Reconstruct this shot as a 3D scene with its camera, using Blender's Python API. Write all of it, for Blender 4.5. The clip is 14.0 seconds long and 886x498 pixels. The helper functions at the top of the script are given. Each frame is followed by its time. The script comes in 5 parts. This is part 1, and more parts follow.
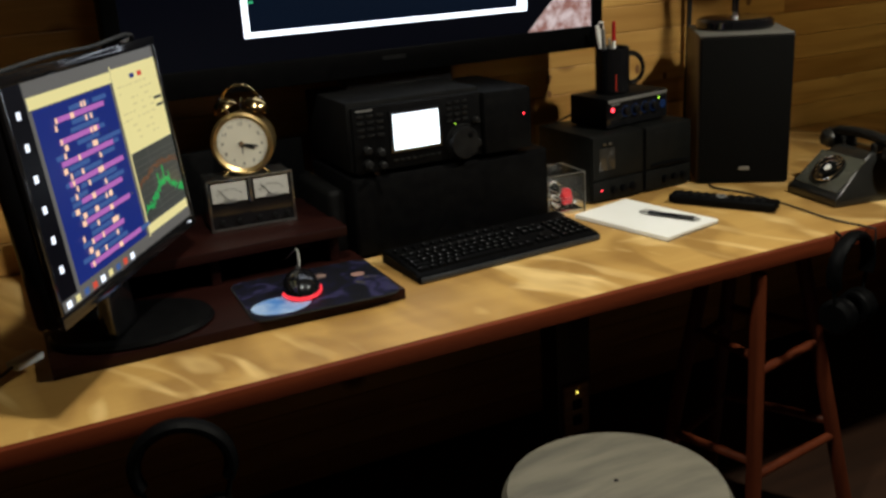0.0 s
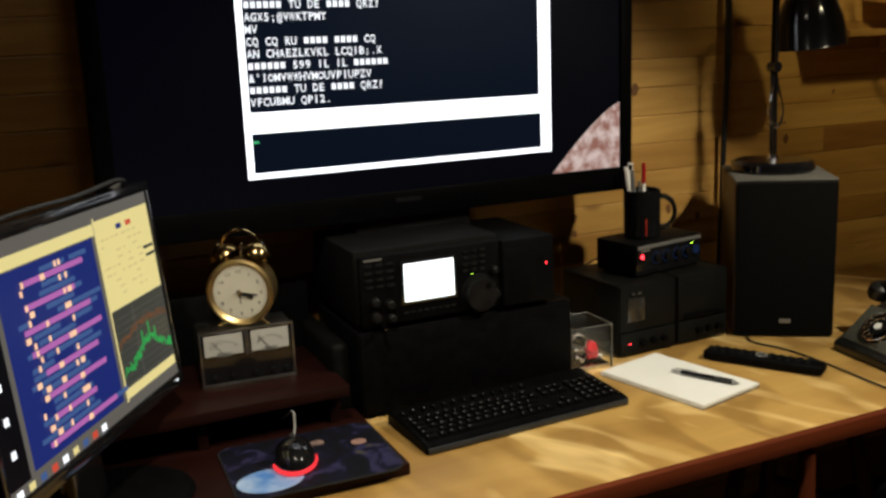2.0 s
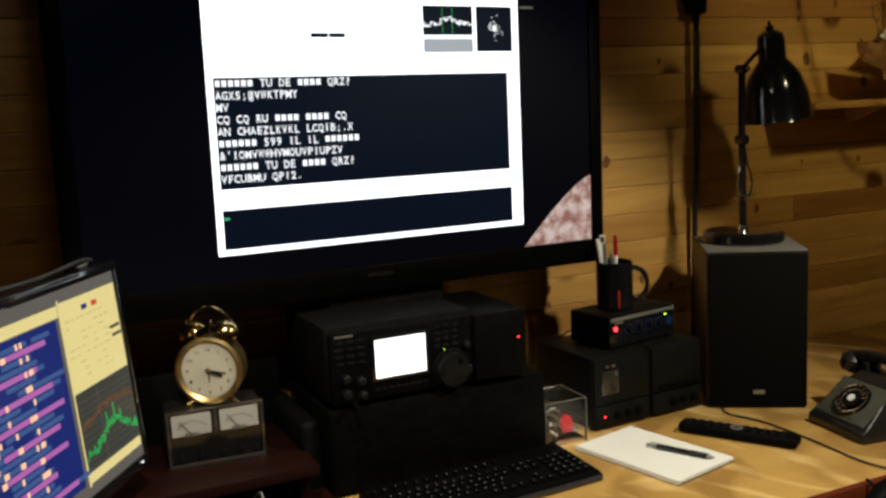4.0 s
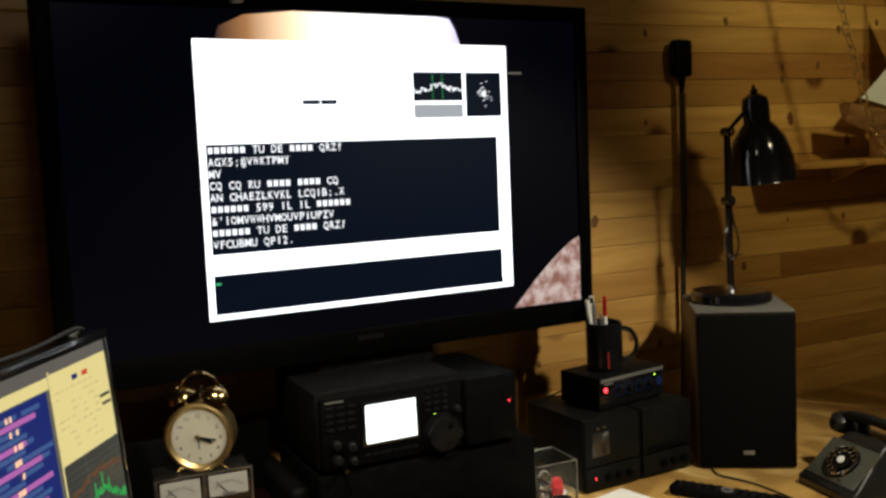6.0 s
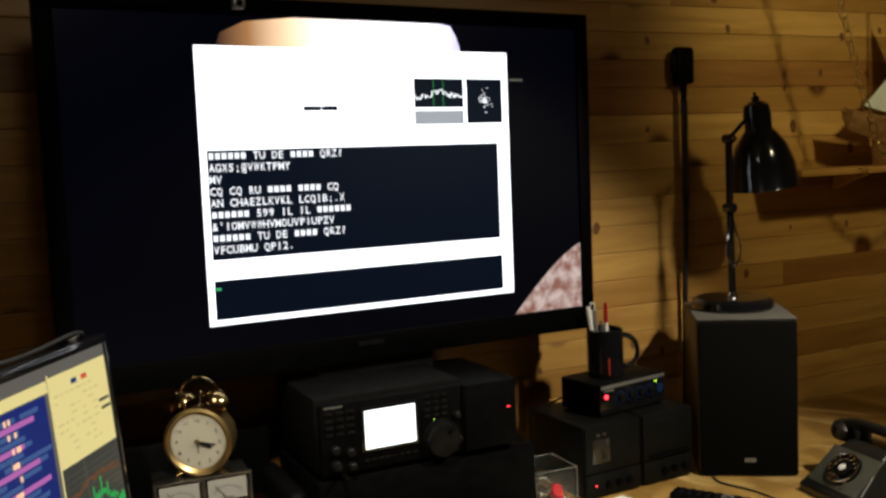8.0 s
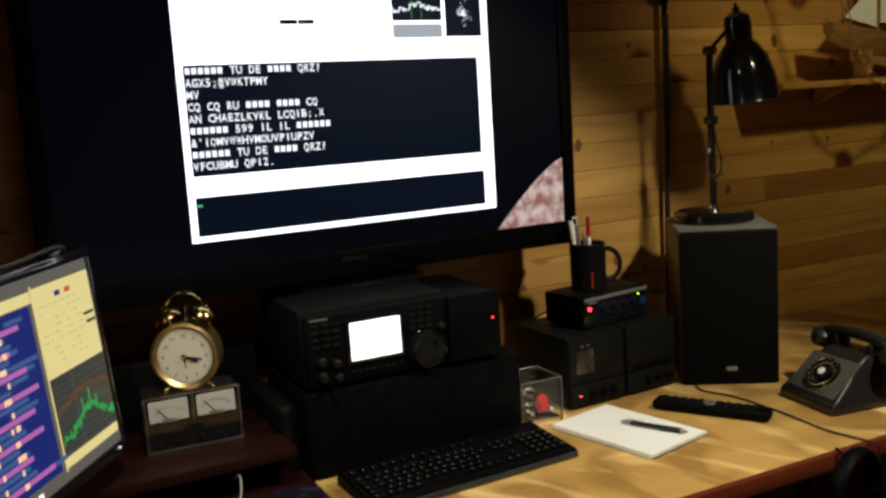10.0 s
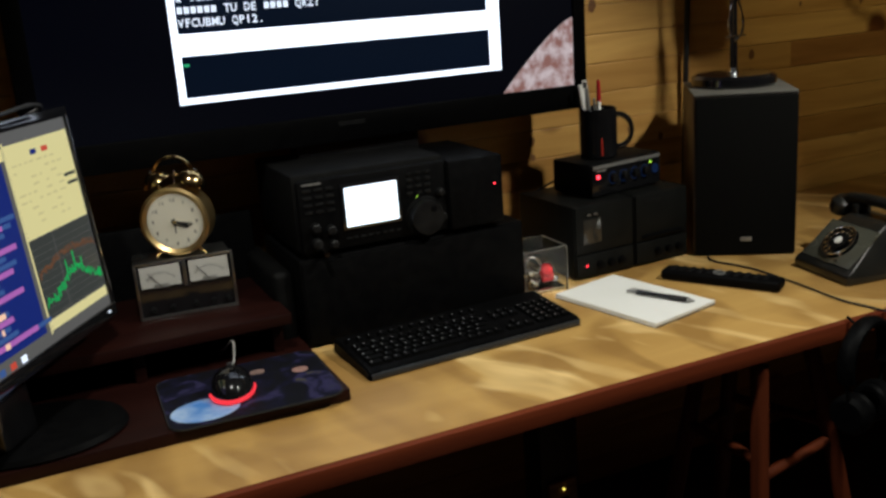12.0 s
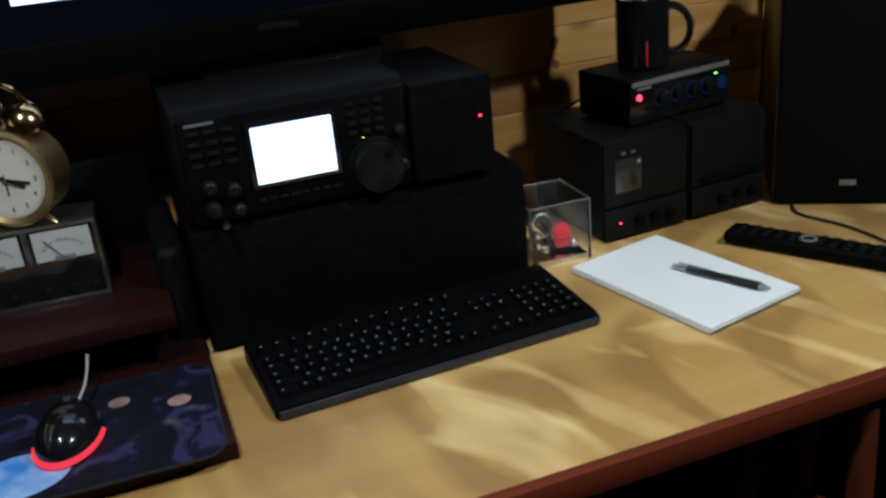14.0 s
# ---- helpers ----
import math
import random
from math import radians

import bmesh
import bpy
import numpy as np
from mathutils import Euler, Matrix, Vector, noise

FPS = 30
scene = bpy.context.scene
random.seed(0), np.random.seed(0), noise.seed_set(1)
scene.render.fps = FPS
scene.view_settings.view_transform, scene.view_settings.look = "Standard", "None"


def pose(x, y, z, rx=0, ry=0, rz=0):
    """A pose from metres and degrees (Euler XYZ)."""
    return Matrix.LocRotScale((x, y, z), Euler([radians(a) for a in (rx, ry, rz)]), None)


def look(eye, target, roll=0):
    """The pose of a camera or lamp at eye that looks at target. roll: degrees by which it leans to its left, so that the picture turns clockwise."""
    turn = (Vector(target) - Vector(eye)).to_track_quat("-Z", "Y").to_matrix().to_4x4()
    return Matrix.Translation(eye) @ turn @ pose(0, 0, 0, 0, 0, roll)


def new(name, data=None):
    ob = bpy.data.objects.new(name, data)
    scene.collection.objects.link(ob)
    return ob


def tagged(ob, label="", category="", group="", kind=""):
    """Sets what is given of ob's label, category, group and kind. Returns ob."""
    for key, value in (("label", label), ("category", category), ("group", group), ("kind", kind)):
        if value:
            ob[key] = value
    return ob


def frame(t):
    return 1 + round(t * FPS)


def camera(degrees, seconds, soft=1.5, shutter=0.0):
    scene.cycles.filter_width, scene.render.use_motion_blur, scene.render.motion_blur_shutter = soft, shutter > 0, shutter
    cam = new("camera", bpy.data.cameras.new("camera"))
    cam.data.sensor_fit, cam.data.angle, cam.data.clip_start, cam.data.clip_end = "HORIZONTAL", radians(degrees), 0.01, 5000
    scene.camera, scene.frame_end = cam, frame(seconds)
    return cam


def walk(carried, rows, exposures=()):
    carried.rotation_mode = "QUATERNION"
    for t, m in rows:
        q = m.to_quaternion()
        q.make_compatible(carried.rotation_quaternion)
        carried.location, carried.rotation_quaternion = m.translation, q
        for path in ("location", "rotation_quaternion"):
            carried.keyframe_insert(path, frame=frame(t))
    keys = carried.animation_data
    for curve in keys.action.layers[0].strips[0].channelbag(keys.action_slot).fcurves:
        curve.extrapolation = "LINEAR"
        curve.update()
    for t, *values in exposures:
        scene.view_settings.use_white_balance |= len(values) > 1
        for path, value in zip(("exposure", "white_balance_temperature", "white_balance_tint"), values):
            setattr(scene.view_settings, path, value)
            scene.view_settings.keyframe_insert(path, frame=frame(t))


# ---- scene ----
cam = camera(50.7, 14.0, soft=2.8)
PATH = [
    (0, (-0.838, -1.335, 1.401), (-0.032, 0.383, 0.77), -3.7),
    (0.5, (-0.732, -1.255, 1.393), (0.004, 0.512, 0.814), -2.9),
    (1, (-0.716, -1.214, 1.435), (0.04, 0.556, 0.89), -3.9),
    (1.5, (-0.738, -1.189, 1.45), (0.032, 0.593, 0.971), -3.3),
    (2, (-0.733, -1.18, 1.462), (0.058, 0.608, 1.042), -2.6),
    (4.5, (-0.708, -1.184, 1.497), (0.145, 0.603, 1.215), -2.5),
    (5, (-0.711, -1.184, 1.514), (0.141, 0.605, 1.246), -1.8),
    (5.5, (-0.709, -1.199, 1.529), (0.142, 0.597, 1.303), -2.2),
    (6, (-0.712, -1.191, 1.53), (0.157, 0.599, 1.329), -2.7),
    (6.5, (-0.71, -1.193, 1.536), (0.144, 0.606, 1.35), -2.8),
    (7, (-0.698, -1.201, 1.53), (0.17, 0.593, 1.36), -2.4),
    (9.5, (-0.706, -1.201, 1.52), (0.13, 0.6, 1.276), -2.8),
    (10, (-0.7, -1.213, 1.46), (0.17, 0.562, 1.159), -3.8),
    (10.5, (-0.689, -1.203, 1.443), (0.15, 0.567, 1.039), -4.4),
    (11, (-0.68, -1.19, 1.426), (0.163, 0.561, 0.955), -4.3),
    (11.5, (-0.658, -1.18, 1.42), (0.17, 0.563, 0.894), -4.5),
    (12, (-0.625, -1.183, 1.401), (0.154, 0.58, 0.867), -4.3),
    (12.5, (-0.569, -1.077, 1.401), (0.186, 0.673, 0.796), -4.9),
    (13, (-0.493, -0.957, 1.389), (0.247, 0.797, 0.776), -6.1),
    (13.5, (-0.346, -0.822, 1.365), (0.275, 0.953, 0.684), -5.1),
    (14, (-0.247, -0.713, 1.352), (0.346, 1.035, 0.58), -5.7),
]
EXPOSURES = [(0.0, 0.0, 5900, 10), (0.6, -0.02, 6200, 10), (4.5, -0.08, 6400, 10), (11.0, -0.12, 6250, 10), (11.8, -0.22, 5800, 10), (12.5, -0.2, 5300, 10), (13.0, -0.18, 5200, 10), (14.0, -0.28, 4800, 10)]
walk(cam, [(t, look(eye, target, roll)) for t, eye, target, roll in PATH], EXPOSURES)

# ---- world and light ----
W_FACE = 0.86
world = bpy.data.worlds.new("world")
scene.world = world
world.use_nodes = True
world.node_tree.nodes["Background"].inputs[0].default_value = (0.02, 0.015, 0.01, 1)
world.node_tree.nodes["Background"].inputs[1].default_value = 0.05
# two shaded ceiling lamps, one over each half of the desk: place, aim, power, spread, softness of the rim
for spot, aim, power, spread, rim in (((0.98, -0.64, 2.26), (0.33, 0.05, 0.75), 98.0, 82, 0.4), ((-0.50, -0.30, 2.20), (-0.50, -0.29, 0.75), 58.0, 92, 0.16)):
    lamp_data = bpy.data.lights.new("bulb", "POINT")
    lamp_data.energy, lamp_data.color, lamp_data.shadow_soft_size = 2.0, (1.0, 0.905, 0.70), 0.09
    new("bulb", lamp_data).matrix_world = Matrix.Translation(spot)
    down_data = bpy.data.lights.new("shaded_bulb", "SPOT")
    down_data.energy, down_data.color, down_data.shadow_soft_size = power, (1.0, 0.905, 0.70), 0.05
    down_data.spot_size, down_data.spot_blend = radians(spread), rim
    new("shaded_bulb", down_data).matrix_world = look(spot, aim)

# an added yellow fill near the right lamp, brightening the wall over the shelf
side_data = bpy.data.lights.new("wall_fill", "SPOT")
side_data.energy, side_data.color, side_data.shadow_soft_size = 37.0, (1.0, 0.84, 0.42), 0.05
side_data.spot_size, side_data.spot_blend = radians(68), 1.0
new("wall_fill", side_data).matrix_world = look((1.02, -0.60, 2.28), (1.80, W_FACE, 1.72))


# ---- materials ----
def material(name, colour, rough=0.5, metal=0.0, second=None, scale=20.0, detail=4.0, bump=0.0, bump_scale=80.0,
             stretch=(1, 1, 1), coat=0.0, emit=None, strength=0.0, wear=0.0, spec=0.5):
    m = bpy.data.materials.new(name)
    m.use_nodes = True
    nt = m.node_tree
    b = nt.nodes["Principled BSDF"]
    b.inputs["Base Color"].default_value = (*colour, 1)
    b.inputs["Roughness"].default_value = rough
    b.inputs["Metallic"].default_value = metal
    b.inputs["Coat Weight"].default_value = coat
    b.inputs["Specular IOR Level"].default_value = spec
    if emit:
        b.inputs["Emission Color"].default_value = (*emit, 1)
        b.inputs["Emission Strength"].default_value = strength
    if second or bump or wear:
        tc = nt.nodes.new("ShaderNodeTexCoord")
        mp = nt.nodes.new("ShaderNodeMapping")
        mp.inputs["Scale"].default_value = stretch
        nt.links.new(tc.outputs["Object"], mp.inputs["Vector"])
    if second:
        n = nt.nodes.new("ShaderNodeTexNoise")
        n.inputs["Scale"].default_value, n.inputs["Detail"].default_value = scale, detail
        nt.links.new(mp.outputs[0], n.inputs["Vector"])
        r = nt.nodes.new("ShaderNodeValToRGB")
        r.color_ramp.elements[0].color, r.color_ramp.elements[1].color = (*colour, 1), (*second, 1)
        r.color_ramp.elements[0].position, r.color_ramp.elements[1].position = 0.35, 0.68
        nt.links.new(n.outputs["Fac"], r.inputs["Fac"])
        nt.links.new(r.outputs["Color"], b.inputs["Base Color"])
    if bump:
        n2 = nt.nodes.new("ShaderNodeTexNoise")
        n2.inputs["Scale"].default_value, n2.inputs["Detail"].default_value = bump_scale, 3
        nt.links.new(mp.outputs[0], n2.inputs["Vector"])
        bu = nt.nodes.new("ShaderNodeBump")
        bu.inputs["Strength"].default_value, bu.inputs["Distance"].default_value = bump, 0.002
        nt.links.new(n2.outputs["Fac"], bu.inputs["Height"])
        nt.links.new(bu.outputs[0], b.inputs["Normal"])
    if wear:
        n3 = nt.nodes.new("ShaderNodeTexNoise")
        n3.inputs["Scale"].default_value, n3.inputs["Detail"].default_value = 9, 6
        nt.links.new(mp.outputs[0], n3.inputs["Vector"])
        mr = nt.nodes.new("ShaderNodeMapRange")
        mr.inputs["To Min"].default_value, mr.inputs["To Max"].default_value = rough - wear, rough + wear
        nt.links.new(n3.outputs["Fac"], mr.inputs["Value"])
        nt.links.new(mr.outputs[0], b.inputs["Roughness"])
    return m


def wood(name, light, dark, scale=3.0, stretch=(1, 14, 14), rough=0.4, knots=0.0, coat=0.0, figure=0.0, vary=0.0):
    """Wood with grain along its own x axis, broad figure, knots and a thin varnish."""
    m = material(name, light, rough, coat=coat)
    nt = m.node_tree
    b = nt.nodes["Principled BSDF"]
    tc = nt.nodes.new("ShaderNodeTexCoord")
    info = nt.nodes.new("ShaderNodeObjectInfo")
    shift = nt.nodes.new("ShaderNodeVectorMath")
    shift.operation = "MULTIPLY_ADD"
    comb = nt.nodes.new("ShaderNodeCombineXYZ")
    for k in range(3):
        nt.links.new(info.outputs["Random"], comb.inputs[k])
    shift.inputs[1].default_value = (37, 11, 23)
    nt.links.new(comb.outputs[0], shift.inputs[0])
    nt.links.new(tc.outputs["Object"], shift.inputs[2])
    mp = nt.nodes.new("ShaderNodeMapping")
    mp.inputs["Scale"].default_value = stretch
    nt.links.new(shift.outputs[0], mp.inputs["Vector"])
    n = nt.nodes.new("ShaderNodeTexNoise")
    n.inputs["Scale"].default_value, n.inputs["Detail"].default_value, n.inputs["Distortion"].default_value = scale, 7, 0.6
    nt.links.new(mp.outputs[0], n.inputs["Vector"])
    r = nt.nodes.new("ShaderNodeValToRGB")
    r.color_ramp.elements[0].color, r.color_ramp.elements[1].color = (*dark, 1), (*light, 1)
    r.color_ramp.elements[0].position, r.color_ramp.elements[1].position = 0.3, 0.66
    nt.links.new(n.outputs["Fac"], r.inputs["Fac"])
    colour = r.outputs["Color"]

    def mixed(colour, fac, tint, mode="MULTIPLY"):
        mx = nt.nodes.new("ShaderNodeMix")
        mx.data_type, mx.blend_type = "RGBA", mode
        nt.links.new(fac, mx.inputs[0])
        nt.links.new(colour, mx.inputs[6])
        mx.inputs[7].default_value = (*tint, 1)
        return mx.outputs[2]

    def ramped(out, low, high):
        mr = nt.nodes.new("ShaderNodeMapRange")
        mr.inputs["From Min"].default_value, mr.inputs["From Max"].default_value = low, high
        nt.links.new(out, mr.inputs["Value"])
        return mr.outputs[0]

    if figure:
        f = nt.nodes.new("ShaderNodeTexNoise")
        f.inputs["Scale"].default_value, f.inputs["Detail"].default_value, f.inputs["Distortion"].default_value = 5.5, 1.2, 1.6
        mf = nt.nodes.new("ShaderNodeMapping")
        mf.inputs["Scale"].default_value, mf.inputs["Rotation"].default_value = (1.0, 0.5, 1), (0, 0, 0.6)
        nt.links.new(shift.outputs[0], mf.inputs["Vector"])
        nt.links.new(mf.outputs[0], f.inputs["Vector"])
        colour = mixed(colour, ramped(f.outputs["Fac"], 0.43, 0.60), (1 - figure, 1 - 1.15 * figure, 1 - 1.3 * figure))
        turn, slim, streak = nt.nodes.new("ShaderNodeMapping"), nt.nodes.new("ShaderNodeMapping"), nt.nodes.new("ShaderNodeTexNoise")
        turn.inputs["Rotation"].default_value, slim.inputs["Scale"].default_value = (0, 0, 1.15), (3.6, 11, 1)
        streak.inputs["Scale"].default_value, streak.inputs["Detail"].default_value, streak.inputs["Distortion"].default_value = 1.0, 1.5, 1.2
        nt.links.new(tc.outputs["Object"], turn.inputs["Vector"])
        nt.links.new(turn.outputs[0], slim.inputs["Vector"])
        nt.links.new(slim.outputs[0], streak.inputs["Vector"])
        colour = mixed(colour, ramped(streak.outputs["Fac"], 0.53, 0.76), (0.80, 0.57, 0.23), "MIX")
    if knots:
        v = nt.nodes.new("ShaderNodeTexVoronoi")
        v.voronoi_dimensions = "2D"
        v.inputs["Scale"].default_value = knots
        cut, flat_xy = nt.nodes.new("ShaderNodeSeparateXYZ"), nt.nodes.new("ShaderNodeCombineXYZ")
        nt.links.new(shift.outputs[0], cut.inputs[0])
        nt.links.new(cut.outputs["X"], flat_xy.inputs["X"])
        nt.links.new(cut.outputs["Z"], flat_xy.inputs["Y"])
        nt.links.new(flat_xy.outputs[0], v.inputs["Vector"])
        colour = mixed(colour, ramped(v.outputs["Distance"], 0.075, 0.040), (0.25, 0.15, 0.10))
    if vary:
        colour = mixed(colour, ramped(info.outputs["Random"], 0.2, 1.0), (1 - vary, 1 - 1.2 * vary, 1 - 1.4 * vary))
    nt.links.new(colour, b.inputs["Base Color"])
    bu = nt.nodes.new("ShaderNodeBump")
    bu.inputs["Strength"].default_value, bu.inputs["Distance"].default_value = 0.25, 0.001
    nt.links.new(n.outputs["Fac"], bu.inputs["Height"])
    nt.links.new(bu.outputs[0], b.inputs["Normal"])
    return m


def glow(name, colour, strength):
    return material(name, (0.002, 0.002, 0.002), 0.3, emit=colour, strength=strength, spec=0.15)


PINE = wood("varnished_pine", (0.70, 0.42, 0.12), (0.50, 0.27, 0.065), 2.0, (1.2, 13, 13), 0.42, knots=1.5, vary=0.35)
AGED_PINE = wood("aged_pine", (0.43, 0.21, 0.055), (0.28, 0.125, 0.03), 2.0, (1.2, 13, 13), 0.42, vary=0.2)
KNOT = material("pine_knot", (0.13, 0.055, 0.018), 0.5, second=(0.20, 0.09, 0.03), scale=120)
KNOT_RIM = material("knot_rim", (0.20, 0.09, 0.025), 0.5, second=(0.27, 0.13, 0.035), scale=90)
PLY = wood("birch_plywood", (0.53, 0.325, 0.092), (0.43, 0.250, 0.065), 2.0, (1.0, 6, 6), 0.46, figure=0.30, coat=0.0)
RED_WOOD = wood("red_stained_wood", (0.15, 0.029, 0.007), (0.10, 0.018, 0.005), 3, (1, 16, 16), 0.6)
RED_WOOD.node_tree.nodes["Principled BSDF"].inputs["Specular IOR Level"].default_value = 0.2
DARK_WOOD = wood("mahogany_board", (0.018, 0.0045, 0.003), (0.010, 0.0026, 0.002), 3, (1, 14, 14), 0.45, coat=0.0)
DARK_WOOD.node_tree.nodes["Principled BSDF"].inputs["Specular IOR Level"].default_value = 0.15
LEG_WOOD = wood("stool_wood", (0.115, 0.026, 0.009), (0.075, 0.017, 0.006), 3, (14, 14, 1), 0.42)
LEG_WOOD.node_tree.nodes["Principled BSDF"].inputs["Specular IOR Level"].default_value = 0.2
FLOOR_WOOD = wood("dark_floor", (0.055, 0.026, 0.013), (0.03, 0.014, 0.007), 2, (1, 10, 10), 0.5, vary=0.4)
ROOM_DARK = material("stained_panelling", (0.20, 0.11, 0.045), 0.6, second=(0.26, 0.15, 0.06), scale=6, bump=0.2)
CEIL = material("dark_ceiling", (0.10, 0.065, 0.035), 0.7, second=(0.14, 0.09, 0.05), scale=5)
BLACK = material("black_plastic", (0.0020, 0.0020, 0.0023), 0.5, spec=0.045, second=(0.0038, 0.0038, 0.004), scale=60, bump=0.15, bump_scale=400, wear=0.08)
TV_BLACK = material("television_black", (0.0014, 0.0014, 0.0016), 0.45, spec=0.03, second=(0.0022, 0.0022, 0.0024), scale=40, bump=0.1, bump_scale=500)
GLOSS = material("glossy_black", (0.006, 0.006, 0.007), 0.12, second=(0.009, 0.009, 0.01), scale=30, coat=0.5, wear=0.04)
BLACK_METAL = material("black_painted_metal", (0.0035, 0.0035, 0.0038), 0.6, spec=0.07, second=(0.0062, 0.0062, 0.006), scale=30, bump=0.2, bump_scale=500, wear=0.1)
UNIT_METAL = material("dark_grey_enamel", (0.0050, 0.0053, 0.0050), 0.5, spec=0.11, second=(0.0078, 0.0082, 0.0075), scale=25, bump=0.2, bump_scale=500, wear=0.1)
GRILLE = material("speaker_cloth", (0.0022, 0.0022, 0.002), 0.9, second=(0.0045, 0.0045, 0.0042), scale=500, bump=0.5, bump_scale=900, spec=0.1)
VENEER = wood("dark_veneer", (0.04, 0.022, 0.012), (0.02, 0.011, 0.006), 3, (14, 14, 1), 0.45)
GREY_TOP = material("mid_grey", (0.12, 0.115, 0.10), 0.6, second=(0.16, 0.155, 0.135), scale=12, wear=0.1)
CHROME = material("chrome", (0.75, 0.74, 0.72), 0.12, 1.0, wear=0.06)
BRASS = material("polished_brass", (0.70, 0.50, 0.22), 0.14, 1.0, wear=0.06)
CASE_BRASS = material("satin_brass", (0.62, 0.45, 0.20), 0.36, 1.0, wear=0.1)
STEEL = material("brushed_steel", (0.5, 0.5, 0.48), 0.3, 1.0, wear=0.1)
PAPER = material("white_paper", (0.84, 0.84, 0.80), 0.8, second=(0.87, 0.87, 0.84), scale=8, bump=0.05)
DIAL = material("cream_dial", (0.68, 0.64, 0.53), 0.5, second=(0.74, 0.70, 0.59), scale=10)
METER_WHITE = material("meter_card", (0.42, 0.41, 0.38), 0.5, second=(0.50, 0.49, 0.46), scale=10)
INK = material("black_ink", (0.01, 0.01, 0.012), 0.5)
BRONZE = material("knob_grey", (0.005, 0.005, 0.0055), 0.45, spec=0.14, second=(0.010, 0.010, 0.010), scale=40)
PHONE = material("black_bakelite", (0.010, 0.010, 0.009), 0.34, second=(0.016, 0.016, 0.014), scale=20, coat=0.25, wear=0.06)
CUSHION = material("pale_cushion_vinyl", (0.165, 0.15, 0.11), 0.6, second=(0.10, 0.092, 0.07), scale=7, detail=8, stretch=(1, 5, 1), bump=0.3, bump_scale=60)
# black bakelite with the light reflected on its slope put into the colour
OLIVE = material("bakelite_sheen", (0.070, 0.072, 0.056), 0.27, second=(0.090, 0.090, 0.070), scale=14, coat=0.5, wear=0.06)
RED = material("red_plastic", (0.34, 0.006, 0.012), 0.3, second=(0.40, 0.010, 0.014), scale=20, coat=0.15)
SILVER = material("silver_plastic", (0.35, 0.35, 0.34), 0.3, 0.6, wear=0.08)
SAIL = material("white_sailcloth", (0.72, 0.76, 0.72), 0.8, second=(0.78, 0.80, 0.76), scale=30)
HULL = wood("model_hull", (0.35, 0.19, 0.07), (0.2, 0.1, 0.04), 5, (1, 20, 20), 0.4)
PAD_SIDE = material("rubber_mat", (0.012, 0.012, 0.013), 0.85, second=(0.016, 0.016, 0.016), scale=200, bump=0.1, bump_scale=600)
CABLE = material("cable_rubber", (0.012, 0.012, 0.012), 0.5)
GREY_CABLE = material("grey_cable", (0.35, 0.35, 0.33), 0.5)
LED_RED = glow("red_led", (1.0, 0.03, 0.04), 6.0)
MOUSE_RED = glow("mouse_rim_light", (1.0, 0.04, 0.05), 1.2)
# the transceiver's green indicator, and a painted glint on the amplifier
GREEN_GLOW = glow("green_led_and_glint", (0.5, 1.0, 0.05), 3.0)
LED_BLUE = glow("blue_led", (0.15, 0.35, 1.0), 0.035)
LED_YELLOW = glow("amber_led", (1.0, 0.75, 0.1), 2.0)
SCREEN_WHITE = glow("screen_white", (0.95, 0.98, 1.0), 2.2)
SCREEN_NAVY = glow("screen_navy", (0.10, 0.30, 0.75), 0.016)
SCREEN_BLACK = glow("screen_black", (0.10, 0.16, 0.55), 0.0045)
SCREEN_TEXT = glow("screen_text", (0.95, 0.97, 1.0), 1.3)
SCREEN_GREEN = glow("screen_green", (0.1, 0.8, 0.3), 0.6)
SCREEN_CREAM = glow("screen_cream", (1.0, 0.84, 0.34), 0.82)
SCREEN_BEIGE = glow("screen_beige", (1.0, 0.82, 0.34), 0.68)
SCREEN_GREY = glow("screen_grey", (0.6, 0.62, 0.5), 0.075)
SCREEN_TAUPE = glow("screen_taupe", (0.55, 0.5, 0.42), 0.22)
SCREEN_BLUE = glow("screen_blue", (0.04, 0.08, 0.55), 0.28)
SCREEN_PINK = glow("screen_pink", (0.85, 0.25, 0.75), 0.55)
SCREEN_MIST = glow("screen_cyan", (0.15, 0.3, 0.75), 0.35)
SCREEN_ORANGE = glow("screen_orange", (1.0, 0.6, 0.35), 1.1)
SCREEN_LIME = glow("screen_lime", (0.05, 0.8, 0.15), 0.5)
SCREEN_RUST = glow("screen_rust", (0.5, 0.2, 0.08), 0.3)
SCREEN_RED = glow("screen_red", (0.9, 0.1, 0.05), 0.7)


# ---- building helpers ----
def box(bm, lo, hi, bevel=0.0, m=None, segments=2):
    """A box between two corners, with rounded edges, turned by m."""
    size = [hi[k] - lo[k] for k in range(3)]
    mid = [(hi[k] + lo[k]) / 2 for k in range(3)]
    made = bmesh.ops.create_cube(bm, size=1, matrix=(m or Matrix()) @ Matrix.Translation(mid) @ Matrix.Diagonal((*size, 1)))
    if bevel:
        edges = list({e for v in made["verts"] for e in v.link_edges})
        bmesh.ops.bevel(bm, geom=edges, offset=bevel, segments=segments, affect="EDGES", profile=0.5)
    return bm


def rod(bm, a, b, r, r2=None, n=16, caps=True):
    """A round bar from a to b, of radius r at a and r2 at b."""
    a, b = Vector(a), Vector(b)
    turn = (b - a).to_track_quat("Z", "Y").to_matrix().to_4x4()
    m = Matrix.Translation((a + b) / 2) @ turn
    bmesh.ops.create_cone(bm, cap_ends=caps, segments=n, radius1=r, radius2=r if r2 is None else r2, depth=(b - a).length, matrix=m)
    return bm


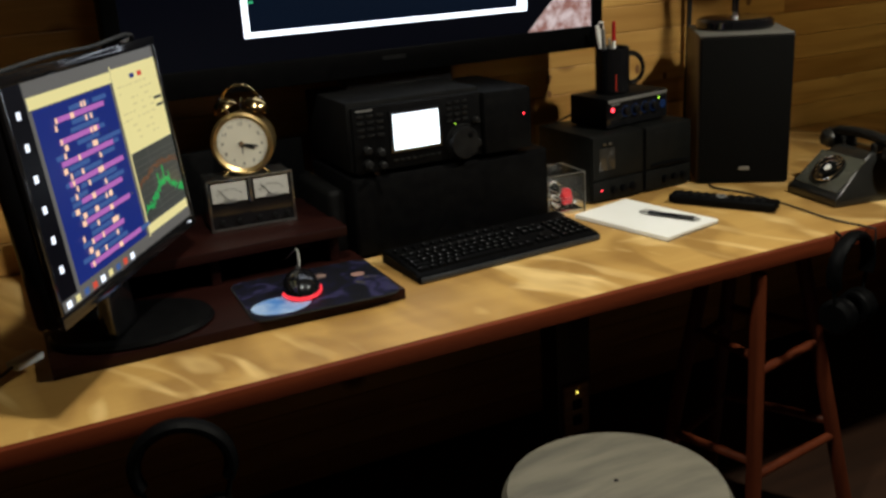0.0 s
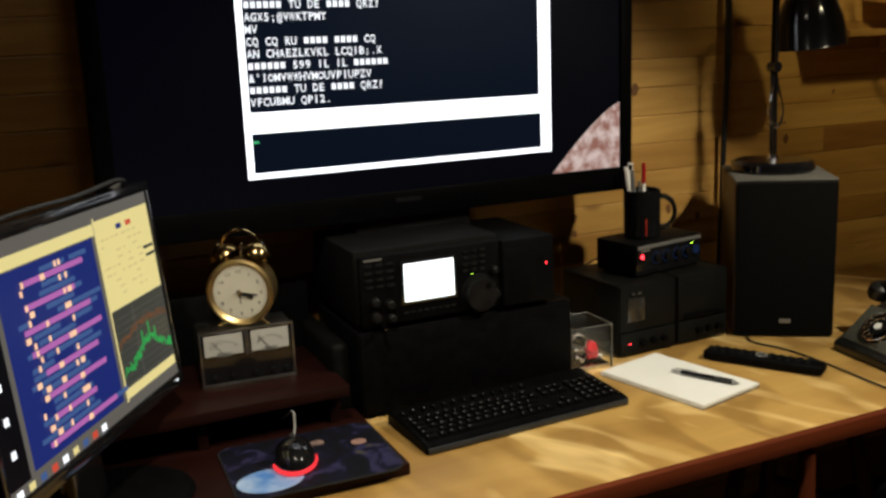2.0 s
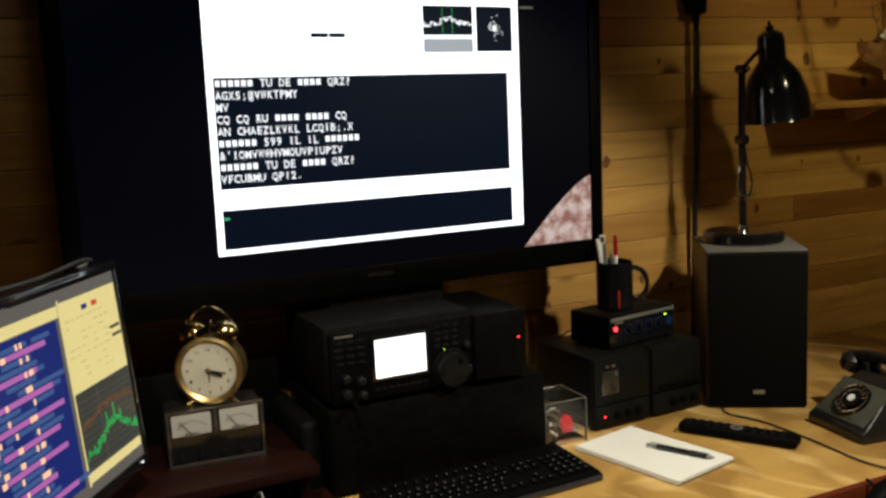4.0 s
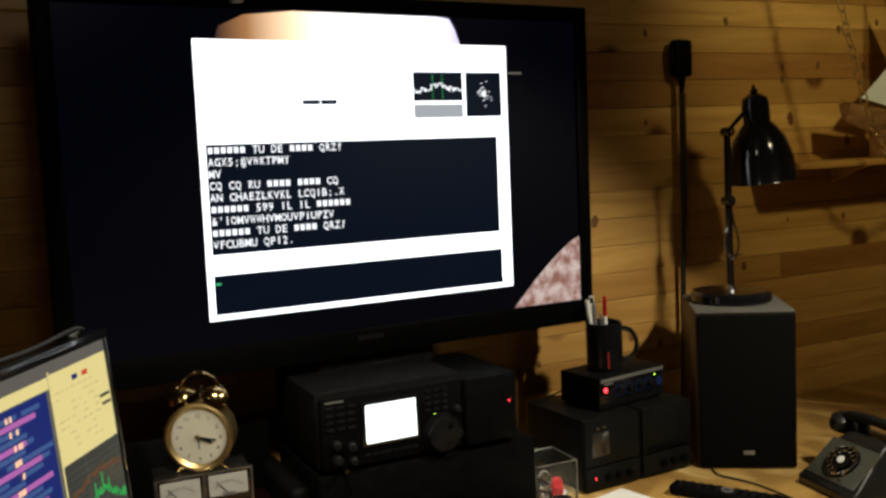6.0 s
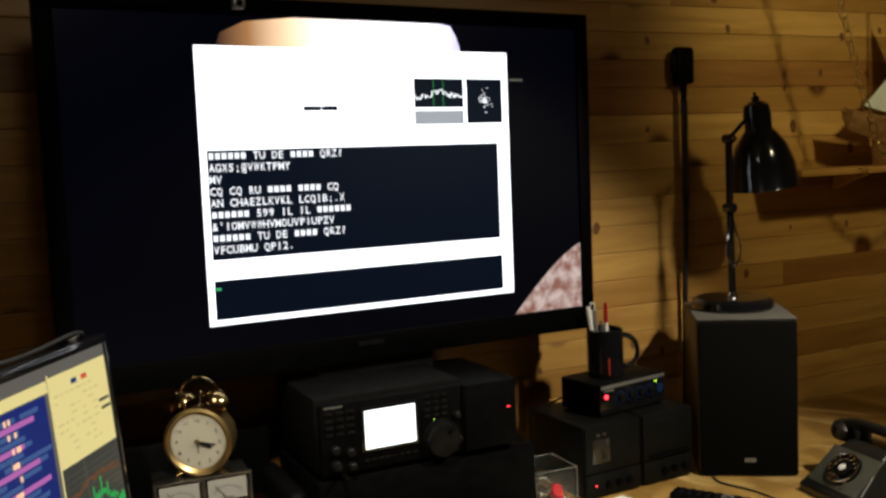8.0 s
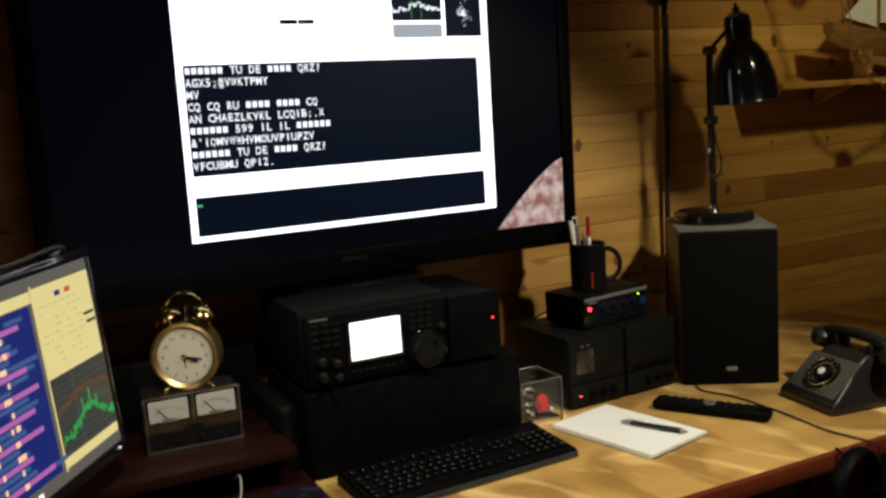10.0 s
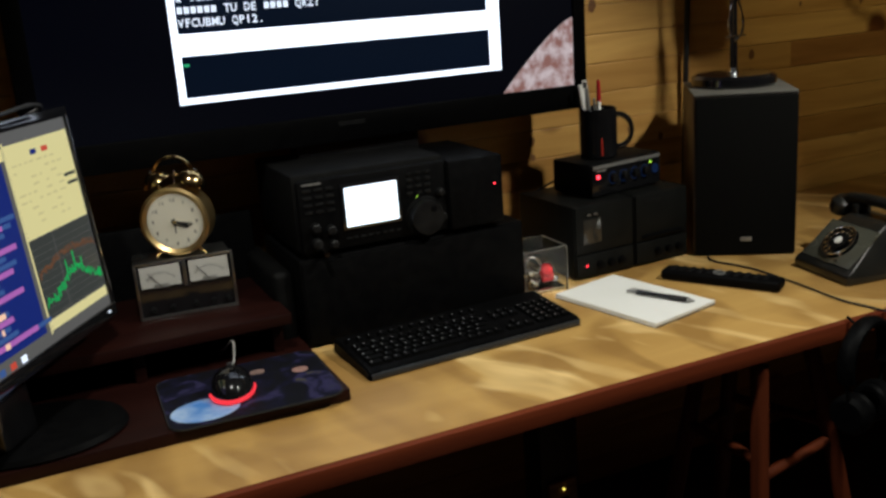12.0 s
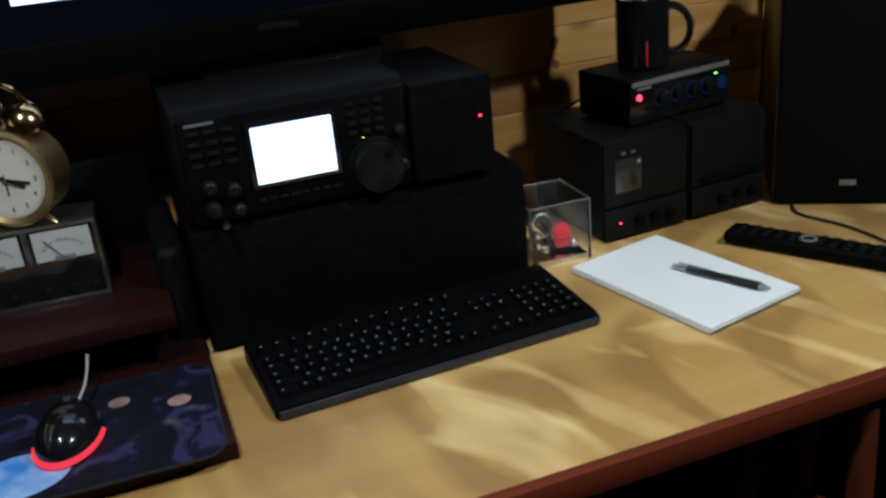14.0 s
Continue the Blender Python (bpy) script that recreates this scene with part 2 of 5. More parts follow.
def lathe(bm, profile, m=None, n=32):
    """A turned shape: pairs of radius and height round the z axis."""
    m = m or Matrix()
    rings = []
    for r, z in profile:
        if r < 1e-6:
            rings.append([bm.verts.new(m @ Vector((0, 0, z)))])
        else:
            rings.append([bm.verts.new(m @ Vector((r * math.cos(2 * math.pi * k / n), r * math.sin(2 * math.pi * k / n), z))) for k in range(n)])
    for a, b in zip(rings, rings[1:]):
        for k in range(n):
            q = (k + 1) % n
            if len(a) == 1 and len(b) == 1:
                continue
            if len(a) == 1:
                bm.faces.new((a[0], b[q], b[k]))
            elif len(b) == 1:
                bm.faces.new((a[k], a[q], b[0]))
            else:
                bm.faces.new((a[k], a[q], b[q], b[k]))
    bmesh.ops.recalc_face_normals(bm, faces=bm.faces)
    return bm


def ring(bm, R, r, m=None, n=32, k=10, squash=1.0, start=0.0, sweep=360.0):
    """A ring, or a part of one, round the z axis."""
    m = m or Matrix()
    closed = sweep >= 360
    count = n if closed else n + 1
    loops = []
    for i in range(count):
        a = radians(start + sweep * i / n)
        loops.append([bm.verts.new(m @ Vector(((R + r * math.cos(2 * math.pi * j / k)) * math.cos(a), (R + r * math.cos(2 * math.pi * j / k)) * squash * math.sin(a), r * math.sin(2 * math.pi * j / k)))) for j in range(k)])
    for i in range(count if closed else count - 1):
        a, b = loops[i], loops[(i + 1) % count]
        for j in range(k):
            q = (j + 1) % k
            bm.faces.new((a[j], b[j], b[q], a[q]))
    bmesh.ops.recalc_face_normals(bm, faces=bm.faces)
    return bm


def tube(bm, path, r, k=8):
    """A cable through points, smoothed."""
    pts = [Vector(p) for p in path]
    fine = []
    for i in range(len(pts) - 1):
        p0, p1, p2, p3 = pts[max(i - 1, 0)], pts[i], pts[i + 1], pts[min(i + 2, len(pts) - 1)]
        for s in range(6):
            t = s / 6
            fine.append(0.5 * (2 * p1 + (p2 - p0) * t + (2 * p0 - 5 * p1 + 4 * p2 - p3) * t * t + (3 * p1 - p0 - 3 * p2 + p3) * t ** 3))
    fine.append(pts[-1])
    loops = []
    for i, p in enumerate(fine):
        d = (fine[min(i + 1, len(fine) - 1)] - fine[max(i - 1, 0)]).normalized()
        side = d.cross(Vector((0.13, 0.21, 0.97))).normalized()
        up = side.cross(d)
        loops.append([bm.verts.new(p + r * (math.cos(2 * math.pi * j / k) * side + math.sin(2 * math.pi * j / k) * up)) for j in range(k)])
    for a, b in zip(loops, loops[1:]):
        for j in range(k):
            q = (j + 1) % k
            bm.faces.new((a[j], a[q], b[q], b[j]))
    bm.faces.new(loops[0])
    bm.faces.new(loops[-1])
    bmesh.ops.recalc_face_normals(bm, faces=bm.faces)
    return bm


def prism(bm, outline, depth, m=None):
    """A flat outline in x and z, given depth along y."""
    m = m or Matrix()
    a = [bm.verts.new(m @ Vector((x, 0, z))) for x, z in outline]
    b = [bm.verts.new(m @ Vector((x, depth, z))) for x, z in outline]
    bm.faces.new(a)
    bm.faces.new(b[::-1])
    for k in range(len(a)):
        q = (k + 1) % len(a)
        bm.faces.new((a[k], b[k], b[q], a[q]))
    bmesh.ops.recalc_face_normals(bm, faces=bm.faces)
    return bm


def mesh_of(name, bm, mats, smooth=True):
    me = bpy.data.meshes.new(name)
    bm.to_mesh(me)
    bm.free()
    for mt in mats if isinstance(mats, (list, tuple)) else [mats]:
        me.materials.append(mt)
    if smooth:
        me.shade_smooth()
        me.set_sharp_from_angle(angle=radians(35))
    return me


def part(name, bm, mats, parent=None, label="", at=None, smooth=True):
    ob = new(name, mesh_of(name, bm, mats, smooth))
    if parent:
        ob.parent = parent
    if at is not None:
        ob.matrix_basis = at
    return tagged(ob, label)


def thing(name, label, category, at=None, group="", kind=""):
    ob = new(name)
    ob.empty_display_size = 0.05
    ob.matrix_basis = at or Matrix()
    return tagged(ob, label, category, group, kind)


def BM():
    return bmesh.new()


GLYPHS = {}


def glyph(ch):
    """A letter's outline as a flat bmesh-ready list, one unit high."""
    if ch not in GLYPHS:
        cu = bpy.data.curves.new("glyph", "FONT")
        cu.body, cu.size, cu.offset, cu.resolution_u, cu.align_x = ch, 1.0, 0.018, 2, "CENTER"
        ob = bpy.data.objects.new("glyph", cu)
        me = bpy.data.meshes.new_from_object(ob)
        GLYPHS[ch] = ([tuple(v.co) for v in me.vertices], [tuple(p.vertices) for p in me.polygons])
        bpy.data.objects.remove(ob)
        bpy.data.meshes.remove(me)
        bpy.data.curves.remove(cu)
    return GLYPHS[ch]


def lettering(bm, text, x, z, height, pitch, y=0.0):
    """A line of evenly spaced letters in the x z plane; # stands for a plain bar in place of a letter."""
    for i, ch in enumerate(text):
        cx = x + pitch * (i + 0.5)
        if ch == " ":
            continue
        if ch == "#":
            box(bm, (cx - pitch * 0.36, y - 0.0003, z + height * 0.06), (cx + pitch * 0.36, y, z + height * 0.62))
            continue
        verts, faces = glyph(ch)
        wide = max(max(abs(v[0]) for v in verts), 0.01)
        s = min(height, pitch * 0.46 / wide) if wide * height > pitch * 0.46 else height
        made = [bm.verts.new((cx + v[0] * s, y, z + v[1] * height)) for v in verts]
        for f in faces:
            bm.faces.new([made[k] for k in f])
    return bm


# ---- structure ----
W = W_FACE
floor = part("floor", box(BM(), (-3.0, -3.2, -0.1), (2.6, W + 0.2, 0.0)), FLOOR_WOOD)
tagged(floor, "dark stained wooden floor in shade", "floor", kind="structure")
ceiling = part("ceiling", box(BM(), (-3.0, -3.2, 2.45), (2.6, W + 0.2, 2.55)), CEIL)
tagged(ceiling, "dark wooden ceiling", "ceiling", kind="structure")
wall_north = part("wall_north", box(BM(), (-3.0, W + 0.02, 0.0), (2.6, W + 0.17, 2.45)), ROOM_DARK)
tagged(wall_north, "varnished knotty pine plank wall", "wall", kind="structure")
for nm, lo, hi in (("wall_west", (-3.15, -3.2, 0), (-3.0, W + 0.17, 2.45)), ("wall_east", (2.6, -3.2, 0), (2.75, W + 0.17, 2.45)), ("wall_south", (-3.15, -3.35, 0), (2.75, -3.2, 2.45))):
    tagged(part(nm, box(BM(), lo, hi), ROOM_DARK), "dark wood panelled wall", "wall", kind="structure")

# ---- the long desk ----
desk = thing("desk", "long plywood desk with a red-stained front edge", "desk")
part("desktop", box(BM(), (-2.0, 0.022, 0.722), (1.95, W - 0.008, 0.75), 0.002), PLY, desk)
part("edge_board", box(BM(), (-2.0, 0.006, 0.7175), (1.95, 0.0215, 0.7498), 0.0015), RED_WOOD, desk, "red-stained front edge board")
part("apron", box(BM(), (-2.0, 0.74, 0.62), (1.95, 0.77, 0.7215), 0.002), RED_WOOD, desk)
for x in (-1.9, 1.85):
    for y in (0.08, 0.70):
        part("leg", box(BM(), (x - 0.035, y - 0.035, 0.0), (x + 0.035, y + 0.035, 0.7215), 0.003), RED_WOOD, desk)

# ---- television ----
TVM = Matrix.Translation((0.006, 0.6494, 1.502)) @ Matrix.Rotation(radians(2.66), 4, "Z") @ Matrix.Rotation(radians(0.4), 4, "Y") @ Matrix.Translation((0, 0, -1.5))
tv = thing("television", "large black flat television showing a white program window", "television", TVM)
part("body", box(BM(), (-0.622, 0.006, 1.114), (0.586, 0.055, 1.860), 0.006), TV_BLACK, tv)
bz = BM()
for lo, hi in (((-0.622, -0.006, 1.826), (0.586, 0.006, 1.860)), ((-0.622, -0.006, 1.114), (0.586, 0.006, 1.169)), ((-0.622, -0.006, 1.169), (-0.590, 0.006, 1.826)), ((0.554, -0.006, 1.169), (0.586, 0.006, 1.826))):
    box(bz, lo, hi, 0.002)
part("bezel", bz, TV_BLACK, tv, "thin black bezel")
part("logo", box(BM(), (-0.034, -0.0075, 1.1455), (0.025, -0.0062, 1.1545)), BRONZE, tv, "dim grey maker's mark")
part("screen", box(BM(), (-0.590, 0.001, 1.169), (0.554, 0.0055, 1.826)), SCREEN_BLACK, tv, "lit screen with a dark starry background")
win = part("window", box(BM(), (-0.343, -0.0006, 1.2218), (0.3615, 0.0004, 1.7665)), SCREEN_WHITE, tv, "bright white program window")
part("text_box", box(BM(), (-0.330, -0.0016, 1.3508), (0.3295, -0.0012, 1.565)), SCREEN_NAVY, win, "dark text box")
part("entry_box", box(BM(), (-0.330, -0.0016, 1.233), (0.333, -0.0012, 1.3105)), SCREEN_NAVY, win, "empty dark entry box")
part("cursor", box(BM(), (-0.329, -0.0024, 1.2915), (-0.317, -0.0021, 1.2965)), SCREEN_GREEN, win)
LINES = ("###### TU DE #### QRZ?", "AGX5;@VWKTPMY", "MV", "CQ CQ RU #### #### CQ", "AN CHAEZLKVKL LCQIB;.X", "###### 599 IL IL ######", "&'IOMVWWHVMOUVPIUPZV", "###### TU DE #### QRZ?", "VFCUBMU QP12.")
for i, text in enumerate(LINES):
    col = 0
    for word in text.split(" "):
        part("text_word", lettering(BM(), word, -0.3285 + 0.01278 * col, 1.5465 - 0.0229 * i, 0.0215, 0.01278, -0.0022), SCREEN_TEXT, win, smooth=False)
        col += len(word) + 1
part("status_bar", box(BM(), (-0.128, -0.0016, 1.6405), (-0.054, -0.0012, 1.6495)), SCREEN_NAVY, win)
part("status_tick", box(BM(), (-0.091, -0.0024, 1.6405), (-0.089, -0.0021, 1.6495)), SCREEN_WHITE, win)
part("spectrum_pane", box(BM(), (0.124, -0.0016, 1.6455), (0.245, -0.0012, 1.7075)), SCREEN_NAVY, win)
part("scope_pane", box(BM(), (0.2535, -0.0016, 1.6105), (0.345, -0.0012, 1.7075)), SCREEN_NAVY, win)
part("fall_pane", box(BM(), (0.124, -0.0016, 1.6095), (0.245, -0.0012, 1.6385)), glow("waterfall_grey", (0.75, 0.8, 0.85), 0.55), win)
rng = random.Random(4)
tr = BM()
last = 1.672
for k in range(44):
    x = 0.125 + 0.0027 * k
    z = 1.668 + 0.012 * math.exp(-((k - 22) / 9) ** 2) + rng.uniform(-0.006, 0.006)
    box(tr, (x, -0.0024, min(last, z) - 0.0008), (x + 0.0028, -0.0021, max(last, z) + 0.0008))
    last = z
part("spectrum_trace", tr, SCREEN_TEXT, win)
mk = BM()
for x in (0.170, 0.194):
    box(mk, (x, -0.0024, 1.6465), (x + 0.0012, -0.0021, 1.7065))
part("spectrum_marker", mk, SCREEN_LIME, win)
blob = BM()
for k in range(60):
    a, d = rng.uniform(0, 6.28), abs(rng.gauss(0, 0.008))
    x, z = 0.299 + d * math.cos(a), 1.660 + 1.3 * d * math.sin(a)
    box(blob, (x - 0.0012, -0.0024, z - 0.0012), (x + 0.0012, -0.0021, z + 0.0012))
part("scope_dot", blob, SCREEN_TEXT, win)
# planet in the lower corner and a bright glow at the top of the wallpaper
pl = BM()
arc = [(0.554, 1.169)] + [(0.554, 1.169 + 0.153)]
for k in range(13):
    u = k / 12
    arc.append((0.554 - 0.190 * u, 1.322 - 0.153 * (u ** 1.3)))
prism(pl, arc, 0.0006, Matrix.Translation((0, -0.0002, 0)))
PLANET = glow("planet", (1.0, 0.62, 0.55), 0.65)
nt = PLANET.node_tree
tcn, nz, rp = nt.nodes.new("ShaderNodeTexCoord"), nt.nodes.new("ShaderNodeTexNoise"), nt.nodes.new("ShaderNodeValToRGB")
nz.inputs["Scale"].default_value, nz.inputs["Detail"].default_value = 38, 8
rp.color_ramp.elements[0].color, rp.color_ramp.elements[1].color = (0.45, 0.20, 0.15, 1), (1.0, 0.78, 0.70, 1)
rp.color_ramp.elements[0].position, rp.color_ramp.elements[1].position = 0.38, 0.62
nt.links.new(tcn.outputs["Object"], nz.inputs["Vector"])
nt.links.new(nz.outputs["Fac"], rp.inputs["Fac"])
nt.links.new(rp.outputs["Color"], nt.nodes["Principled BSDF"].inputs["Emission Color"])
part("planet", pl, PLANET, tv, "rust-coloured planet edge on the wallpaper")
gl = BM()
outline = [(-0.300, 1.7665), (-0.290, 1.792), (-0.24, 1.815), (-0.14, 1.8255), (0.19, 1.8255), (0.219, 1.822), (0.232, 1.800), (0.244, 1.7665)]
prism(gl, outline, 0.0006, Matrix.Translation((0, -0.0002, 0)))
SUNRISE = glow("wallpaper_glow", (1.0, 0.9, 0.8), 1.6)
nt = SUNRISE.node_tree
tcn, sp, rp = nt.nodes.new("ShaderNodeTexCoord"), nt.nodes.new("ShaderNodeSeparateXYZ"), nt.nodes.new("ShaderNodeValToRGB")
mrn = nt.nodes.new("ShaderNodeMapRange")
mrn.inputs["From Min"].default_value, mrn.inputs["From Max"].default_value = -0.300, 0.244
nt.links.new(tcn.outputs["Object"], sp.inputs[0])
nt.links.new(sp.outputs["X"], mrn.inputs["Value"])
nt.links.new(mrn.outputs[0], rp.inputs["Fac"])
e = rp.color_ramp.elements
e[0].position, e[0].color = 0.0, (0.02, 0.01, 0.01, 1)
e[1].position, e[1].color = 1.0, (0.55, 0.5, 0.75, 1)
for pos, col in ((0.12, (0.28, 0.13, 0.05, 1)), (0.28, (0.9, 0.62, 0.38, 1)), (0.45, (1, 0.95, 0.9, 1)), (0.85, (0.95, 0.93, 1, 1))):
    x = rp.color_ramp.elements.new(pos)
    x.color = col
nt.links.new(rp.outputs["Color"], nt.nodes["Principled BSDF"].inputs["Emission Color"])
part("wallpaper_glow", gl, SUNRISE, tv, "bright dawn glow on the wallpaper")
part("side_label", box(BM(), (0.368, -0.0004, 1.704), (0.403, 0.0004, 1.709)), SCREEN_TAUPE, tv)
part("neck", box(BM(), (-0.12, 0.02, 0.78), (0.16, 0.075, 1.13), 0.01), GLOSS, tv)
part("stand_foot", box(BM(), (-0.30, -0.07, 0.7512), (0.34, 0.17, 0.777), 0.012), GLOSS, tv, "glossy black stand foot")

webcam = thing("webcam", "small silver webcam on the television's top edge", "webcam", Matrix.Translation((-0.247, 0.6195, 1.838)) @ Matrix.Rotation(radians(2.66), 4, "Z"))
part("body", box(BM(), (-0.012, -0.012, 0.0), (0.012, 0.012, 0.02), 0.004), SILVER, webcam)
part("lens", rod(BM(), (0, -0.014, 0.01), (0, -0.0118, 0.01), 0.006), GLOSS, webcam)

# ---- computer monitor ----
MW, MH = 0.555, 0.326
MON = Matrix.Translation((-0.5538, 0.4813, 1.2453)) @ Matrix.Rotation(radians(57.7), 4, "Z") @ Matrix.Rotation(radians(-4.6), 4, "X") @ Matrix.Diagonal((0.914, 1, 1, 1))
monitor = thing("monitor", "widescreen computer monitor with a radio waterfall display", "monitor", MON)
part("shell", box(BM(), (-MW - 0.012, 0.004, -MH - 0.022), (0.012, 0.042, 0.016), 0.008), GLOSS, monitor, "glossy black monitor shell")
mb = BM()
for lo, hi in (((-MW - 0.012, -0.004, 0.0), (0.012, 0.004, 0.016)), ((-MW - 0.012, -0.004, -MH - 0.022), (0.012, 0.004, -MH)), ((-MW - 0.012, -0.004, -MH), (-MW, 0.004, 0.0)), ((0.0, -0.004, -MH), (0.012, 0.004, 0.0))):
    box(mb, lo, hi, 0.0015)
part("bezel", mb, GLOSS, monitor, "thin glossy bezel")
scr = part("screen", box(BM(), (-MW, 0.0, -MH), (0, 0.0035, 0)), SCREEN_TAUPE, monitor, "lit desktop screen")
Y0, Y1, Y2, Y3 = -0.0009, -0.0018, -0.0027, -0.0036


def flat(name, x0, x1, z0, z1, mat, y=Y0, label=""):
    return part(name, box(BM(), (x0, y, z0), (x1, y + 0.0004, z1)), mat, scr, label, smooth=False)


flat("desktop_strip", -MW, -0.50, -MH + 0.016, 0, SCREEN_BLACK)
flat("window_header", -0.495, -0.205, -0.040, -0.022, SCREEN_CREAM, Y0)
flat("waterfall", -0.488, -0.215, -0.305, -0.042, SCREEN_BLUE, Y0, "blue waterfall display with pink traces")
flat("control_panel", -0.198, -0.003, -0.165, -0.020, SCREEN_CREAM, Y0, "pale yellow control panel")
flat("graph", -0.198, -0.003, -0.290, -0.166, SCREEN_GREY, Y0, "dark spectrum graph")
flat("graph_footer", -0.198, -0.003, -0.308, -0.292, SCREEN_CREAM, Y0)
flat("divider", -0.203, -0.199, -0.312, -0.015, SCREEN_CREAM, Y0)
flat("taskbar", -MW, 0, -MH, -MH + 0.014, SCREEN_TAUPE, Y0, "taskbar with small icons")
rng = random.Random(11)


def trace(name, x0, x1, z0, z1, mat, y):
    part(name, box(BM(), (x0, y, z0), (x1, y + 0.0004, z1)), mat, scr, smooth=False)


for k in range(23):
    z = -0.055 - 0.0106 * k
    if k % 3 == 1:
        trace("pink_trace", -0.43 + rng.uniform(-0.02, 0.02), -0.27 + rng.uniform(-0.03, 0.04), z - 0.004, z + 0.004, SCREEN_PINK, Y2)
    for j in range(3):
        x = rng.uniform(-0.46, -0.28)
        trace("cyan_trace", x, x + rng.uniform(0.02, 0.09), z - 0.004, z + 0.003, SCREEN_MIST, Y1 + 0.0002 * j)
    for x in ((-0.425, -0.385) if k % 2 else (-0.335, -0.322, -0.44)):
        x += rng.uniform(-0.01, 0.01)
        if rng.random() < 0.8:
            trace("bright_trace", x, x + rng.choice((0.006, 0.012)), z - 0.0045, z + 0.004, SCREEN_ORANGE, Y3)
gr, ru = BM(), BM()
lg = lr = None
for k in range(96):
    x = -0.196 + 0.002 * k
    zg = -0.268 + 0.032 * math.exp(-((k - 52) / 26) ** 2) + rng.uniform(-0.008, 0.008) + (0.022 if k in (41, 55, 66) else 0)
    zr = -0.222 + 0.020 * math.sin(k / 96 * 2.6) + rng.uniform(-0.006, 0.006)
    for b, z, was in ((gr, zg, lg), (ru, zr, lr)):
        was = z if was is None else was
        box(b, (x, Y1, min(was, z) - 0.0009), (x + 0.002, Y1 + 0.0004, max(was, z) + 0.0009))
    lg, lr = zg, zr
part("green_trace", gr, SCREEN_LIME, scr)
part("rust_trace", ru, SCREEN_RUST, scr)
gd = BM()
for k in range(11):
    box(gd, (-0.196, Y1 + 0.0005, -0.286 + 0.0105 * k), (-0.004, Y1 + 0.0007, -0.2855 + 0.0105 * k))
box(gd, (-0.128, Y1 + 0.0005, -0.288), (-0.1265, Y1 + 0.0007, -0.168))
part("grid_line", gd, SCREEN_TAUPE, scr)
flat("blue_button", -0.130, -0.112, -0.043, -0.035, SCREEN_BLUE, Y1)
flat("red_button", -0.095, -0.076, -0.043, -0.035, SCREEN_RED, Y1)
flat("dark_label", -0.045, -0.008, -0.093, -0.088, SCREEN_GREY, Y1)
flat("dark_label", -0.040, -0.006, -0.107, -0.102, SCREEN_GREY, Y1)
for k in range(9):
    z, x = -0.052 - 0.0115 * k, -0.190
    while x < -0.055:
        wide = rng.uniform(0.006, 0.022)
        if rng.random() < 0.55:
            flat("panel_text", x, x + wide, z - 0.0016, z + 0.0016, SCREEN_BEIGE, Y1)
        x += wide + rng.uniform(0.004, 0.012)
for k in range(6):
    flat("desktop_icon", -0.533, -0.522, -0.047 - 0.045 * k, -0.036 - 0.045 * k, SCREEN_TEXT, Y1)
for k in range(9):
    flat("task_icon", -0.54 + 0.030 * k, -0.525 + 0.030 * k, -MH + 0.002, -MH + 0.012, (SCREEN_TEXT, SCREEN_CREAM, SCREEN_MIST, SCREEN_RED)[k % 4], Y1)
part("power_light", box(BM(), (-0.02, -0.0052, -MH - 0.012), (-0.014, -0.0042, -MH - 0.009)), SCREEN_TEXT, monitor)
part("cable_loop", tube(BM(), [(-0.5, 0.03, 0.018), (-0.35, 0.02, 0.024), (-0.2, 0.02, 0.022), (-0.06, 0.02, 0.028), (-0.015, 0.025, 0.020), (-0.03, 0.045, 0.012)], 0.0035), CABLE, monitor, "dark cable along the top edge")
part("stand_neck", box(BM(), (-0.33, 0.043, -0.455), (-0.23, 0.075, -0.13), 0.012), GLOSS, monitor)
bs = part("stand_base", lathe(BM(), [(0, 0.0), (0.125, 0.0), (0.13, 0.004), (0.125, 0.012), (0.05, 0.020), (0, 0.022)]), BLACK, None, "", None)
bs.parent = monitor
bs.matrix_basis = MON.inverted() @ Matrix.Translation((-0.685, 0.318, 0.772)) @ Matrix.Diagonal((1.1, 0.85, 1, 1))

# ---- mahogany riser with the clock and the meters ----
riser = thing("desk_riser", "dark mahogany two-level desk riser on the plywood desk", "desk riser", Matrix.Translation((0.007, 0.006, 0.7505)))
part("base_board", box(BM(), (-0.84, 0.203, 0), (-0.205, 0.70, 0.021), 0.002), DARK_WOOD, riser)
part("shelf_board", box(BM(), (-0.84, 0.415, 0.079), (-0.236, 0.70, 0.100), 0.002), DARK_WOOD, riser, "dark mahogany upper shelf")
for x in (-0.80, -0.52, -0.270):
    part("support", box(BM(), (x, 0.44, 0.0212), (x + 0.02, 0.69, 0.0788), 0.001), DARK_WOOD, riser)
part("back_panel", box(BM(), (-0.84, 0.701, 0), (-0.225, 0.713, 0.24), 0.002), BLACK, riser, "black back panel")
side_board = part("side_board", box(BM(), (-0.30, -0.005, 0), (0.0, 0.30, 0.014), 0.002), DARK_WOOD, None, "", Matrix.Translation((-0.925, 0.098, 0.7505)) @ Matrix.Rotation(radians(49), 4, "Z"))
tagged(side_board, "brown wooden board lying on the desk", "board")
dongle = thing("usb_adapter", "small white plug adapter with a black lead", "adapter", pose(-0.868, 0.257, 0.7725, 0, 0, 40))
